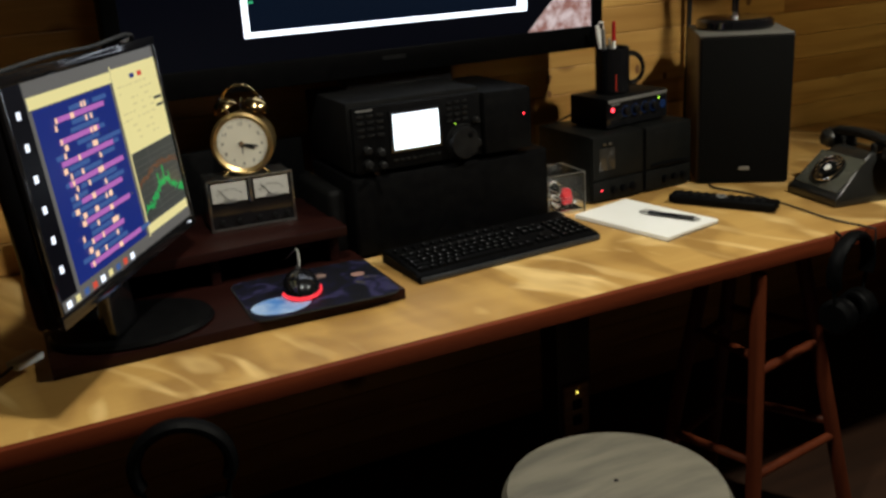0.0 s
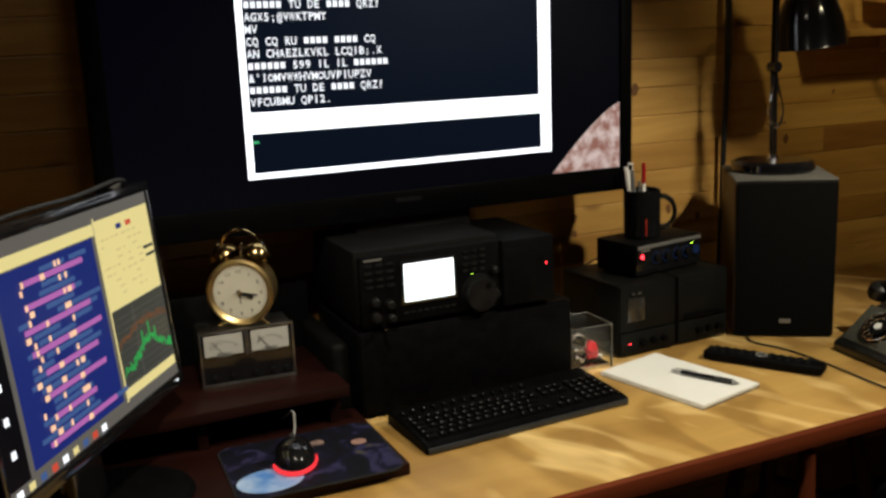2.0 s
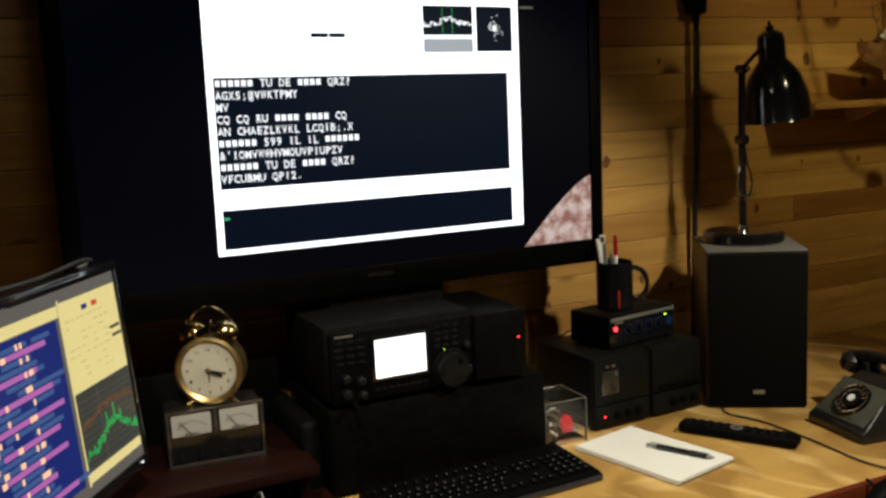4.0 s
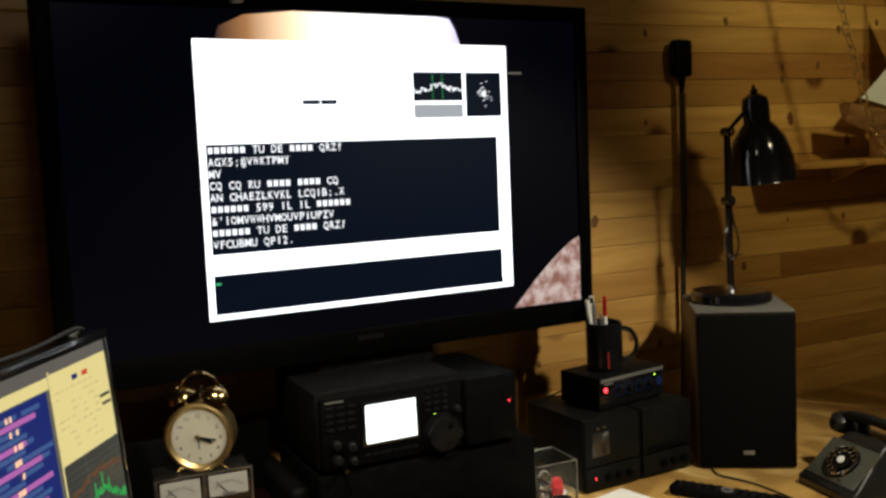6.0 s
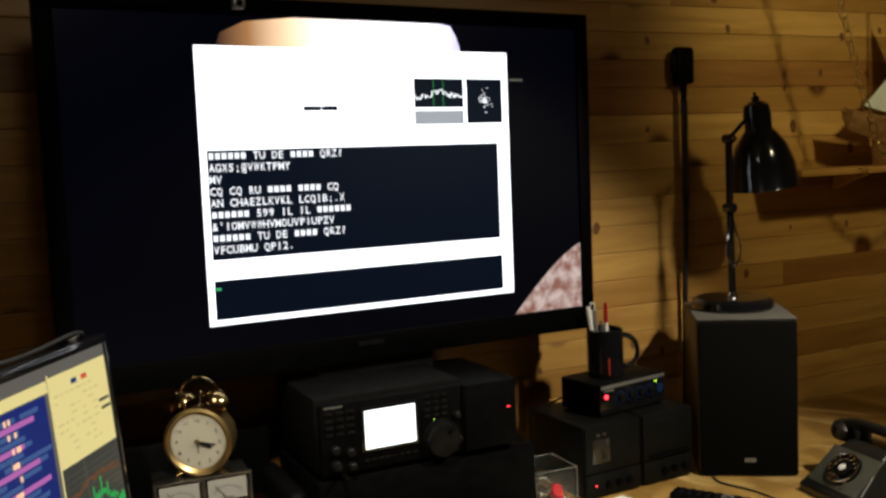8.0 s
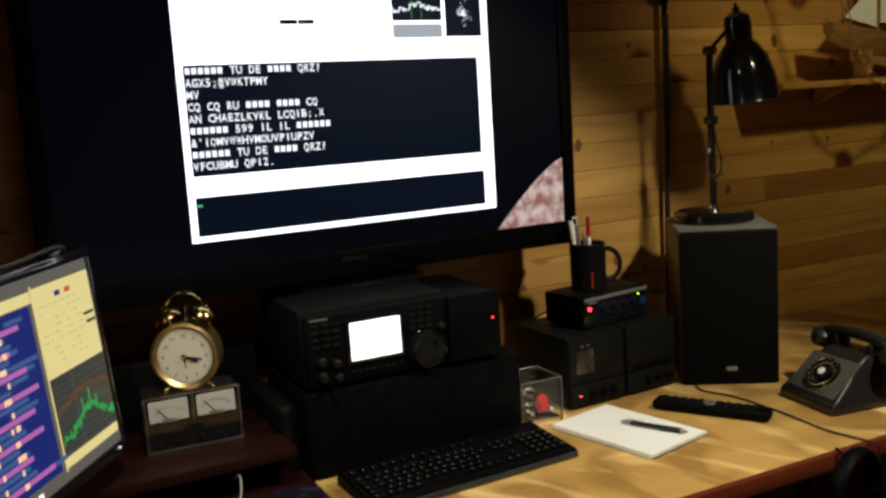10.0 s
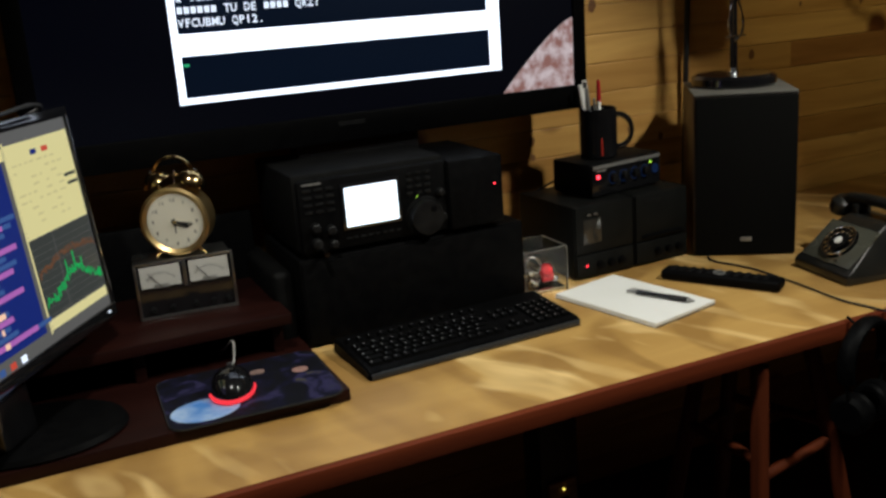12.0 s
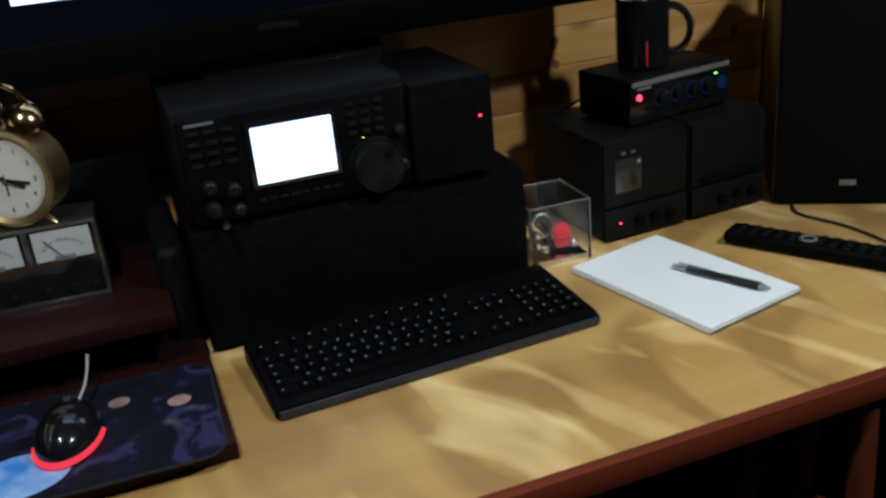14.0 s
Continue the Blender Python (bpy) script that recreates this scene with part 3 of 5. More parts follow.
part("body", box(BM(), (-0.028, -0.014, 0), (0.028, 0.014, 0.014), 0.003), material("pale_plastic", (0.5, 0.53, 0.55), 0.4, second=(0.55, 0.57, 0.58)), dongle)
part("lead", tube(BM(), [(-0.028, 0, 0.006), (-0.07, -0.005, 0.004), (-0.12, 0.02, 0.004)], 0.003), CABLE, dongle)

MT = Matrix.Translation((-0.390, 0.540, 0.851)) @ Matrix.Rotation(radians(-3.5), 4, "Z")
meter = thing("meter_box", "small twin-needle meter box with chrome edges and white scales", "meter", MT)
part("case", box(BM(), (-0.087, 0.003, 0.0), (0.087, 0.085, 0.107), 0.002), STEEL, meter, "brushed steel case")
fr = BM()
for lo, hi in (((-0.09, -0.004, 0.104), (0.09, 0.004, 0.109)), ((-0.09, -0.004, 0), (0.09, 0.004, 0.005)), ((-0.09, -0.004, 0.005), (-0.085, 0.004, 0.104)), ((0.085, -0.004, 0.005), (0.09, 0.004, 0.104)), ((-0.0035, -0.003, 0.055), (0.0035, 0.003, 0.104))):
    box(fr, lo, hi, 0.001)
part("frame", fr, STEEL, meter, "bright metal frame")
part("front_panel", box(BM(), (-0.085, 0.0005, 0.005), (0.085, 0.0028, 0.104)), GLOSS, meter, "glossy black front")
for x in (-0.044, 0.044):
    sc = part("scale_card", box(BM(), (x - 0.036, -0.0012, 0.060), (x + 0.036, 0.0003, 0.101)), METER_WHITE, meter, "white meter scale")
    mk = BM()
    for k in range(13):
        a = radians(140 - 100 * k / 12)
        box(mk, (-0.0005, 0, 0.030), (0.0005, 0.0004, 0.034), 0, Matrix.Translation((x, -0.0020, 0.0555)) @ Matrix.Rotation(-(a - math.pi / 2), 4, "Y"))
    part("scale_mark", mk, INK, sc)
    part("needle", box(BM(), (-0.0006, 0, 0), (0.0006, 0.0004, 0.036), 0, Matrix.Translation((x, -0.0028, 0.0605)) @ Matrix.Rotation(radians(-38), 4, "Y")), INK, meter)
    part("arc_shade", box(BM(), (x - 0.013, -0.0028, 0.058), (x + 0.013, -0.0006, 0.066), 0.001), SILVER, meter)
for x in (-0.065, -0.03, 0.012, 0.045, 0.072):
    part("knob", rod(BM(), (x, -0.008, 0.018), (x, 0.0005, 0.018), 0.0045, 0.005), BRONZE, meter)

CLK = Matrix.Translation((-0.380, 0.574, 0.9525)) @ Matrix.Rotation(radians(-27), 4, "Z") @ Matrix.Scale(1.1, 4)
clock = thing("alarm_clock", "brass twin-bell alarm clock with a cream dial", "alarm clock", CLK)
FACE = Matrix.Translation((0, 0, 0.067)) @ Matrix.Rotation(radians(90), 4, "X")
part("case", lathe(BM(), [(0, -0.028), (0.050, -0.028), (0.0555, -0.022), (0.056, 0.018), (0.0585, 0.021), (0.0585, 0.027), (0.054, 0.029), (0.0475, 0.024), (0, 0.0235)], FACE, 48), CASE_BRASS, clock, "satin brass case")
dial = part("dial", lathe(BM(), [(0, 0.0248), (0.0472, 0.0248)], FACE, 48), DIAL, clock, "cream dial with black numerals")
for k in range(1, 13):
    a = radians(90 - 30 * k)
    txt = str(k)
    nb = lettering(BM(), txt, 0.0370 * math.cos(a) - 0.0027 * len(txt), 0.067 + 0.0370 * math.sin(a) - 0.003, 0.0085, 0.0054, -0.0254)
    part("numeral", nb, INK, dial, smooth=False)
tk = BM()
for k in range(60):
    box(tk, (-0.0003, -0.0256, 0.0435), (0.0003, -0.0252, 0.0455), 0, Matrix.Translation((0, 0, 0.067)) @ Matrix.Rotation(radians(6 * k), 4, "Y"))
part("minute_track", tk, INK, dial)
for nm, ang, ln, wd in (("hour_hand", 112, 0.024, 0.0024), ("minute_hand", 100, 0.030, 0.0015), ("alarm_hand", 180, 0.020, 0.0009)):
    part(nm, box(BM(), (-wd, -0.0272, -0.006), (wd, -0.0266, ln), 0, Matrix.Translation((0, 0, 0.067)) @ Matrix.Rotation(radians(ang), 4, "Y")), INK, clock)
part("centre_pin", rod(BM(), (0, -0.029, 0.067), (0, -0.025, 0.067), 0.003), BRASS, clock)
for sx in (-1, 1):
    bell = Matrix.Translation((sx * 0.030, 0, 0.131)) @ Matrix.Rotation(radians(sx * 28), 4, "Y")
    part("bell", lathe(BM(), [(0.0, 0.018), (0.010, 0.0165), (0.020, 0.010), (0.0255, 0.0), (0.0262, -0.003), (0.0245, -0.003), (0.019, 0.008), (0, 0.0155)], bell, 32), BRASS, clock, "polished brass bell")
    part("bell_post", rod(BM(), (sx * 0.024, 0, 0.118), (sx * 0.034, 0, 0.140), 0.003), BRASS, clock)
    part("bell_nut", lathe(BM(), [(0, 0.022), (0.003, 0.021), (0.0045, 0.018), (0.003, 0.015)], bell, 12), CHROME, clock)
    part("foot", rod(BM(), (sx * 0.028, -0.012, 0.018), (sx * 0.044, -0.016, 0.0072), 0.0045, 0.0025), BRASS, clock)
part("handle", ring(BM(), 0.036, 0.003, Matrix.Translation((0, 0, 0.136)) @ Matrix.Rotation(radians(90), 4, "X"), 24, 8, start=10, sweep=160), BRASS, clock, "brass carrying handle")
part("hammer", rod(BM(), (0, 0, 0.122), (0.003, 0, 0.150), 0.002), CHROME, clock)
part("rear_foot", rod(BM(), (0, 0.022, 0.02), (0, 0.032, 0.0072), 0.004, 0.0025), BRASS, clock)

# ---- transceiver on its black case ----
case = thing("equipment_case", "plain black equipment case under the transceiver", "equipment case", Matrix.Translation((-0.006, -0.004, 0.7502)))
part("body", box(BM(), (-0.185, 0.478, 0.006), (0.298, 0.74, 0.178), 0.005), BLACK, case)
part("front_panel", box(BM(), (-0.180, 0.474, 0.012), (0.293, 0.479, 0.172), 0.002), BLACK, case)
for x, y in ((-0.16, 0.5), (0.27, 0.5), (-0.16, 0.71), (0.27, 0.71)):
    part("rubber_foot", rod(BM(), (x, y, 0), (x, y, 0.0065), 0.01), PAD_SIDE, case)
side = thing("power_supply", "black box with a rounded edge beside the transceiver", "power supply", Matrix.Translation((0, 0, 0.7502)))
part("body", box(BM(), (-0.238, 0.50, 0.0), (-0.197, 0.745, 0.156), 0.014, None, 4), BLACK_METAL, side)

RAD = Matrix.Translation((0.002, 0.010, 0.9285))
radio = thing("transceiver", "black amateur radio transceiver with a lit white display", "radio", RAD)
part("chassis", box(BM(), (-0.188, 0.475, 0.012), (0.122, 0.74, 0.160), 0.004), BLACK_METAL, radio, "black metal chassis")
part("front_panel", box(BM(), (-0.182, 0.460, 0.010), (0.122, 0.4748, 0.150), 0.005), BLACK, radio)
part("speaker_box", box(BM(), (0.1225, 0.450, 0.010), (0.242, 0.70, 0.148), 0.004), BLACK, radio, "plain black side unit")
part("display_frame", box(BM(), (-0.100, 0.4565, 0.044), (0.022, 0.4605, 0.136), 0.003), GLOSS, radio)
part("display", box(BM(), (-0.0925, 0.4545, 0.0515), (0.0140, 0.4562, 0.1270), 0.001), glow("radio_display", (0.95, 1.0, 0.97), 2.4), radio, "bright white display")
part("tuning_knob", lathe(BM(), [(0.036, 0), (0.035, 0.014), (0.033, 0.019), (0.012, 0.020), (0, 0.019)], Matrix.Translation((0.070, 0.460, 0.045)) @ Matrix.Rotation(radians(90), 4, "X"), 40), BRONZE, radio, "large tuning knob")
part("knob_ring", ring(BM(), 0.038, 0.003, Matrix.Translation((0.070, 0.459, 0.045)) @ Matrix.Rotation(radians(90), 4, "X"), 36, 8), BLACK_METAL, radio)
part("finger_dimple", rod(BM(), (0.082, 0.4392, 0.062), (0.082, 0.441, 0.062), 0.006), BLACK, radio)
for x, z, r in ((-0.155, 0.06, 0.010), (-0.125, 0.052, 0.010), (-0.155, 0.030, 0.011), (-0.122, 0.024, 0.009), (0.105, 0.04, 0.010), (0.105, 0.09, 0.008)):
    part("knob", lathe(BM(), [(r, 0), (r * 0.9, 0.012), (r * 0.6, 0.014), (0, 0.0138)], Matrix.Translation((x, 0.460, z)) @ Matrix.Rotation(radians(90), 4, "X"), 20), BRONZE, radio)
for k in range(4):
    for x0 in (-0.172, -0.150, -0.128):
        part("button", box(BM(), (x0, 0.4575, 0.128 - 0.014 * k), (x0 + 0.016, 0.4602, 0.134 - 0.014 * k), 0.001), BRONZE, radio)
for k in range(4):
    for j in range(3):
        part("button", box(BM(), (0.036 + 0.019 * j, 0.4575, 0.092 + 0.013 * k), (0.048 + 0.019 * j, 0.4602, 0.098 + 0.013 * k), 0.001), BRONZE, radio)
for k in range(8):
    part("button", box(BM(), (-0.095 + 0.0145 * k, 0.4575, 0.026), (-0.085 + 0.0145 * k, 0.4602, 0.031), 0.001), BRONZE, radio)
part("maker_plate", box(BM(), (-0.172, 0.459, 0.141), (-0.135, 0.4598, 0.1445)), SILVER, radio)
part("indicator", box(BM(), (0.054, 0.4565, 0.0870), (0.0565, 0.4575, 0.0882)), GREEN_GLOW, radio)
part("standby_light", rod(BM(), (0.222, 0.4480, 0.090), (0.222, 0.4502, 0.090), 0.0016), LED_RED, radio)
part("headphone_plug", rod(BM(), (-0.145, 0.430, 0.014), (-0.145, 0.461, 0.014), 0.005), CHROME, radio)
for x, y in ((-0.16, 0.49), (0.21, 0.49), (-0.16, 0.70), (0.21, 0.68)):
    part("foot", rod(BM(), (x, y, 0), (x, y, 0.013), 0.009), PAD_SIDE, radio)

# ---- clear box with a red knob ----
acr = bpy.data.materials.new("clear_acrylic")
acr.use_nodes = True
ab = acr.node_tree.nodes["Principled BSDF"]
ab.inputs["Base Color"].default_value, ab.inputs["Roughness"].default_value = (0.93, 0.95, 0.95, 1), 0.06
ab.inputs["Transmission Weight"].default_value, ab.inputs["IOR"].default_value = 1.0, 1.3
keyer = thing("code_key", "telegraph key with a red knob under a clear cover", "telegraph key", Matrix.Translation((0.354, 0.493, 0.7502)) @ Matrix.Rotation(radians(-2), 4, "Z"))
part("base", box(BM(), (-0.046, 0.0, 0.0), (0.046, 0.10, 0.010), 0.002), CHROME, keyer, "chromed base")
for lo, hi in (((-0.050, -0.004, 0), (0.050, -0.001, 0.096)), ((-0.050, 0.103, 0), (0.050, 0.106, 0.096)), ((-0.050, -0.001, 0), (-0.047, 0.103, 0.096)), ((0.047, -0.001, 0), (0.050, 0.103, 0.096)), ((-0.050, -0.004, 0.0962), (0.050, 0.106, 0.099))):
    cover = part("cover_panel", box(BM(), lo, hi), acr, keyer, "clear acrylic panel")
    cover.visible_shadow = False
eg = BM()
for x in (-0.0505, 0.0505):
    rod(eg, (x, -0.0045, 0), (x, -0.0045, 0.0995), 0.0009, n=6)
rod(eg, (-0.0505, -0.0045, 0.0995), (0.0505, -0.0045, 0.0995), 0.0009, n=6)
rod(eg, (0.0505, -0.0045, 0.0995), (0.0505, 0.106, 0.0995), 0.0009, n=6)
rod(eg, (-0.0505, -0.0045, 0.0995), (-0.0505, 0.106, 0.0995), 0.0009, n=6)
part("cover_edge", eg, SILVER, keyer, "bright polished cover edges")
part("red_knob", lathe(BM(), [(0, 0.010), (0.012, 0.009), (0.0155, 0.003), (0.0155, -0.004), (0.010, -0.008), (0, -0.009)], Matrix.Translation((0.010, 0.020, 0.045)) @ Matrix.Rotation(radians(70), 4, "X"), 24), RED, keyer, "glossy red knob")
part("red_paddle", box(BM(), (-0.002, 0.012, 0.020), (0.026, 0.022, 0.042), 0.004), RED, keyer)
part("lever", box(BM(), (-0.006, 0.02, 0.032), (0.006, 0.085, 0.040), 0.002), CHROME, keyer)
part("wire_coil", ring(BM(), 0.018, 0.003, Matrix.Translation((-0.022, 0.018, 0.062)) @ Matrix.Rotation(radians(80), 4, "X"), 24, 8), CHROME, keyer)
for x, z in ((-0.032, 0.030), (-0.020, 0.022), (0.030, 0.024), (-0.034, 0.048)):
    part("terminal", lathe(BM(), [(0.006, 0), (0.0075, 0.006), (0.0075, 0.010), (0.004, 0.014), (0, 0.0145)], Matrix.Translation((x, 0.022, z)) @ Matrix.Rotation(radians(90), 4, "X"), 16), CHROME, keyer)
part("post", rod(BM(), (0.0, 0.05, 0.01), (0.0, 0.05, 0.032), 0.006), CHROME, keyer)

# ---- twin metal units, small amplifier and mug ----
for x0, x1, first in ((0.452, 0.616, True), (0.6195, 0.776, False)):
    u = thing("receiver_unit", "dark grey metal receiver unit with a meter and a red light" if first else "dark grey metal receiver unit with a plain front", "receiver", Matrix.Translation((0.445, 0.516, 0.7502)) @ Matrix.Rotation(radians(3), 4, "Z") @ Matrix.Translation((x0 - 0.452, 0, 0)), "receiver units")
    w = x1 - x0
    part("cabinet", box(BM(), (0, 0.006, 0.004), (w, 0.225, 0.170), 0.003), UNIT_METAL, u)
    part("upper_panel", box(BM(), (0.003, 0.0, 0.060), (w - 0.003, 0.0058, 0.168), 0.002), UNIT_METAL, u)
    part("lower_panel", box(BM(), (0.003, -0.001, 0.006), (w - 0.003, 0.0058, 0.057), 0.002), UNIT_METAL, u)
    if first:
        part("meter_window", box(BM(), (0.022, -0.0015, 0.082), (0.072, 0.0003, 0.138), 0.002), material("smoked_meter", (0.022, 0.020, 0.017), 0.2, second=(0.032, 0.029, 0.024), scale=15, coat=0.4), u, "smoked meter window")
        part("power_light", rod(BM(), (0.030, -0.003, 0.032), (0.030, -0.0008, 0.032), 0.0016), LED_RED, u)
        for x in (0.034, 0.052):
            part("switch", box(BM(), (x, -0.004, 0.146), (x + 0.008, 0.0003, 0.150), 0.001), STEEL, u)
    else:
        part("label_strip", box(BM(), (0.03, -0.001, 0.148), (0.075, 0.0003, 0.154)), BRONZE, u)
        part("grip", box(BM(), (0.02, -0.006, 0.066), (w - 0.02, 0.0003, 0.072), 0.001), BLACK, u)
    for k in range(3):
        part("knob", lathe(BM(), [(0.009, 0), (0.008, 0.010), (0, 0.0105)], Matrix.Translation((0.065 + 0.030 * k, -0.001, 0.03)) @ Matrix.Rotation(radians(90), 4, "X"), 18), BLACK, u)
    for x in (0.02, w - 0.02):
        for y in (0.03, 0.20):
            part("foot", rod(BM(), (x, y, 0), (x, y, 0.005), 0.008), PAD_SIDE, u)

AMP = Matrix.Translation((0.628, 0.575, 0.9205)) @ Matrix.Rotation(radians(9), 4, "Z") @ Matrix.Diagonal((0.98, 0.8, 1.12, 1))
amp = thing("mini_amplifier", "small black stereo amplifier with lit knobs", "amplifier", AMP)
part("case", box(BM(), (-0.112, 0.006, 0.003), (0.112, 0.165, 0.070), 0.004), BLACK_METAL, amp)
part("front_panel", box(BM(), (-0.110, 0.0, 0.004), (0.110, 0.0055, 0.068), 0.002), GLOSS, amp, "glossy front panel")
part("chrome_strip", box(BM(), (-0.106, -0.0012, 0.0585), (0.108, 0.0003, 0.0660), 0.0005), SILVER, amp, "silver strip along the front")
part("power_light", rod(BM(), (-0.092, -0.004, 0.043), (-0.092, -0.0008, 0.043), 0.0045), LED_RED, amp, "glowing red power light")
for k, x in enumerate((-0.045, -0.010, 0.025, 0.058)):
    part("knob", lathe(BM(), [(0.0105, 0), (0.0095, 0.013), (0.006, 0.015), (0, 0.0148)], Matrix.Translation((x, 0, 0.036)) @ Matrix.Rotation(radians(90), 4, "X"), 20), BRONZE, amp)
    part("knob_light", ring(BM(), 0.0122, 0.001, Matrix.Translation((x, -0.0008, 0.036)) @ Matrix.Rotation(radians(90), 4, "X"), 20, 6), LED_BLUE, amp)
# glowing bar standing in for a yellowish glint off the knob
part("knob_glint", box(BM(), (0.074, -0.0018, 0.0505), (0.080, -0.0004, 0.0525)), GREEN_GLOW, amp)
part("socket", rod(BM(), (0.092, -0.003, 0.036), (0.092, 0.0, 0.036), 0.010), LED_BLUE, amp)
part("brand_bar", box(BM(), (-0.095, -0.0012, 0.053), (-0.066, 0.0002, 0.0565)), SILVER, amp)
for x in (-0.09, 0.09):
    for y in (0.02, 0.15):
        part("foot", rod(BM(), (x, y, 0), (x, y, 0.004), 0.007), PAD_SIDE, amp)
lead = part("amplifier_lead", tube(BM(), [(0.520, 0.66, 0.948), (0.505, 0.69, 0.946), (0.490, 0.712, 0.932), (0.475, 0.722, 0.9232)], 0.0025), CABLE)
tagged(lead, "thin black lead behind the small amplifier", "cable")

MUG = Matrix.Translation((0.593, 0.635, 0.9992)) @ Matrix.Rotation(radians(-37), 4, "Z") @ Matrix.Diagonal((1.08, 1.08, 1.08, 1))
mug = thing("mug", "black ceramic mug used as a pen holder", "mug", MUG)
part("cup", lathe(BM(), [(0, 0.0), (0.037, 0.0), (0.040, 0.003), (0.0405, 0.104), (0.039, 0.106), (0.0365, 0.104), (0.036, 0.006), (0, 0.006)], None, 40), GLOSS, mug)
part("handle", ring(BM(), 0.030, 0.0055, Matrix.Translation((0.042, 0.0, 0.056)) @ Matrix.Rotation(radians(90), 4, "X") @ Matrix.Diagonal((0.95, 1.15, 1, 1)), 24, 10, start=-95, sweep=190), GLOSS, mug)
part("emblem", box(BM(), (-0.0014, -0.0005, 0.008), (0.0014, 0.0004, 0.046), 0, Matrix.Rotation(radians(14), 4, "Z") @ Matrix.Translation((0, -0.0410, 0))), material("red_print", (0.45, 0.025, 0.015), 0.3, second=(0.5, 0.04, 0.02), scale=80), mug, "narrow red printed mark")
for nm, lab, base, tip, mat, r in (("red_pen", "red capped ballpoint pen in the mug", (0.004, -0.01, 0.008), (0.004, -0.012, 0.165), RED, 0.0048), ("steel_pen", "silver pen in the mug", (-0.012, -0.01, 0.008), (-0.020, -0.026, 0.150), SILVER, 0.005), ("white_marker", "white marker in the mug", (-0.014, -0.014, 0.008), (-0.034, -0.024, 0.158), PAPER, 0.0050), ("clear_pen", "clear plastic pen in the mug", (0.004, -0.004, 0.008), (-0.006, -0.024, 0.128), SILVER, 0.0035)):
    pn = thing(nm, lab, "pen", MUG)
    mid = [base[k] + 0.72 * (tip[k] - base[k]) for k in range(3)]
    part("barrel", rod(BM(), base, mid, r * 0.9), PAPER if mat is RED else mat, pn)
    part("cap", rod(BM(), mid, tip, r, r * 0.8), mat, pn)
tag = thing("paper_tag", "small white card standing in the mug", "card", MUG)
part("sheet", box(BM(), (-0.030, -0.013, 0.010), (-0.019, -0.012, 0.166)), PAPER, tag)
part("print_line", box(BM(), (-0.028, -0.0138, 0.150), (-0.021, -0.0132, 0.162)), BRONZE, tag)

# ---- loudspeaker and desk lamp ----
SP = Matrix.Translation((0.769, 0.511, 0.7502)) @ Matrix.Rotation(math.atan2(-0.129, 0.191), 4, "Z")
spk = thing("loudspeaker", "tall black bookshelf loudspeaker with a cloth grille and grey top", "loudspeaker", SP)
part("cabinet", box(BM(), (0, 0.016, 0), (0.2305, 0.29, 0.3745), 0.003), VENEER, spk, "dark veneered cabinet")
part("grille", box(BM(), (0.003, 0.0, 0.003), (0.2275, 0.0158, 0.3725), 0.006), GRILLE, spk, "black cloth grille")
part("top_panel", box(BM(), (0.001, 0.014, 0.3747), (0.2295, 0.289, 0.3785), 0.001), GREY_TOP, spk, "lighter grey top panel")
part("badge", box(BM(), (0.104, -0.0018, 0.036), (0.130, -0.0002, 0.046), 0.0006), SILVER, spk, "small metal badge")

LAMP = Matrix.Translation((0.958, 0.596, 1.1289)) @ Matrix.Diagonal((1, 1, 1.03, 1))
lamp = thing("desk_lamp", "glossy black metal desk lamp switched off, on the loudspeaker", "desk lamp", LAMP)
part("base", lathe(BM(), [(0, 0.0), (0.096, 0.0), (0.100, 0.005), (0.099, 0.020), (0.090, 0.027), (0.02, 0.029), (0, 0.029)], None, 48), GLOSS, lamp, "round weighted base")
part("ball_joint", lathe(BM(), [(0, 0.027), (0.010, 0.028), (0.013, 0.030), (0.010, 0.040), (0.0, 0.043)], None, 20), CHROME, lamp, "chrome pivot")
for dx in (-0.006, 0.006):
    part("lower_arm", rod(BM(), (dx, 0, 0.04), (dx - 0.004, 0, 0.24), 0.0045, n=10), GLOSS, lamp)
for sx in (-1, 1):
    part("spring", tube(BM(), [(0, -0.004 * sx, 0.10), (sx * 0.016, -0.006, 0.115), (sx * 0.022, -0.006, 0.145), (sx * 0.010, -0.004, 0.19), (sx * 0.004, 0, 0.225)], 0.0028), CHROME, lamp, "chrome spring")
part("cross_bar", rod(BM(), (-0.03, -0.006, 0.112), (0.03, -0.006, 0.112), 0.002), CHROME, lamp)
part("middle_joint", rod(BM(), (-0.004, -0.014, 0.245), (-0.004, 0.014, 0.245), 0.012), GLOSS, lamp)
for dy in (-0.006, 0.006):
    part("upper_arm", rod(BM(), (-0.004, dy, 0.245), (-0.004, dy, 0.410), 0.0048, n=10), GLOSS, lamp)
part("elbow", rod(BM(), (-0.004, -0.014, 0.412), (-0.004, 0.014, 0.412), 0.011), GLOSS, lamp)
part("wing_nut", rod(BM(), (-0.004, -0.022, 0.412), (-0.004, -0.012, 0.412), 0.006), CHROME, lamp)
part("head_arm", rod(BM(), (-0.004, 0, 0.412), (0.060, 0, 0.462), 0.005, n=10), GLOSS, lamp)
SH = Matrix.Translation((0.114, 0, 0.288)) @ Matrix.Diagonal((1.07, 1.07, 1.0, 1)) @ Matrix.Rotation(radians(-7), 4, "Y")
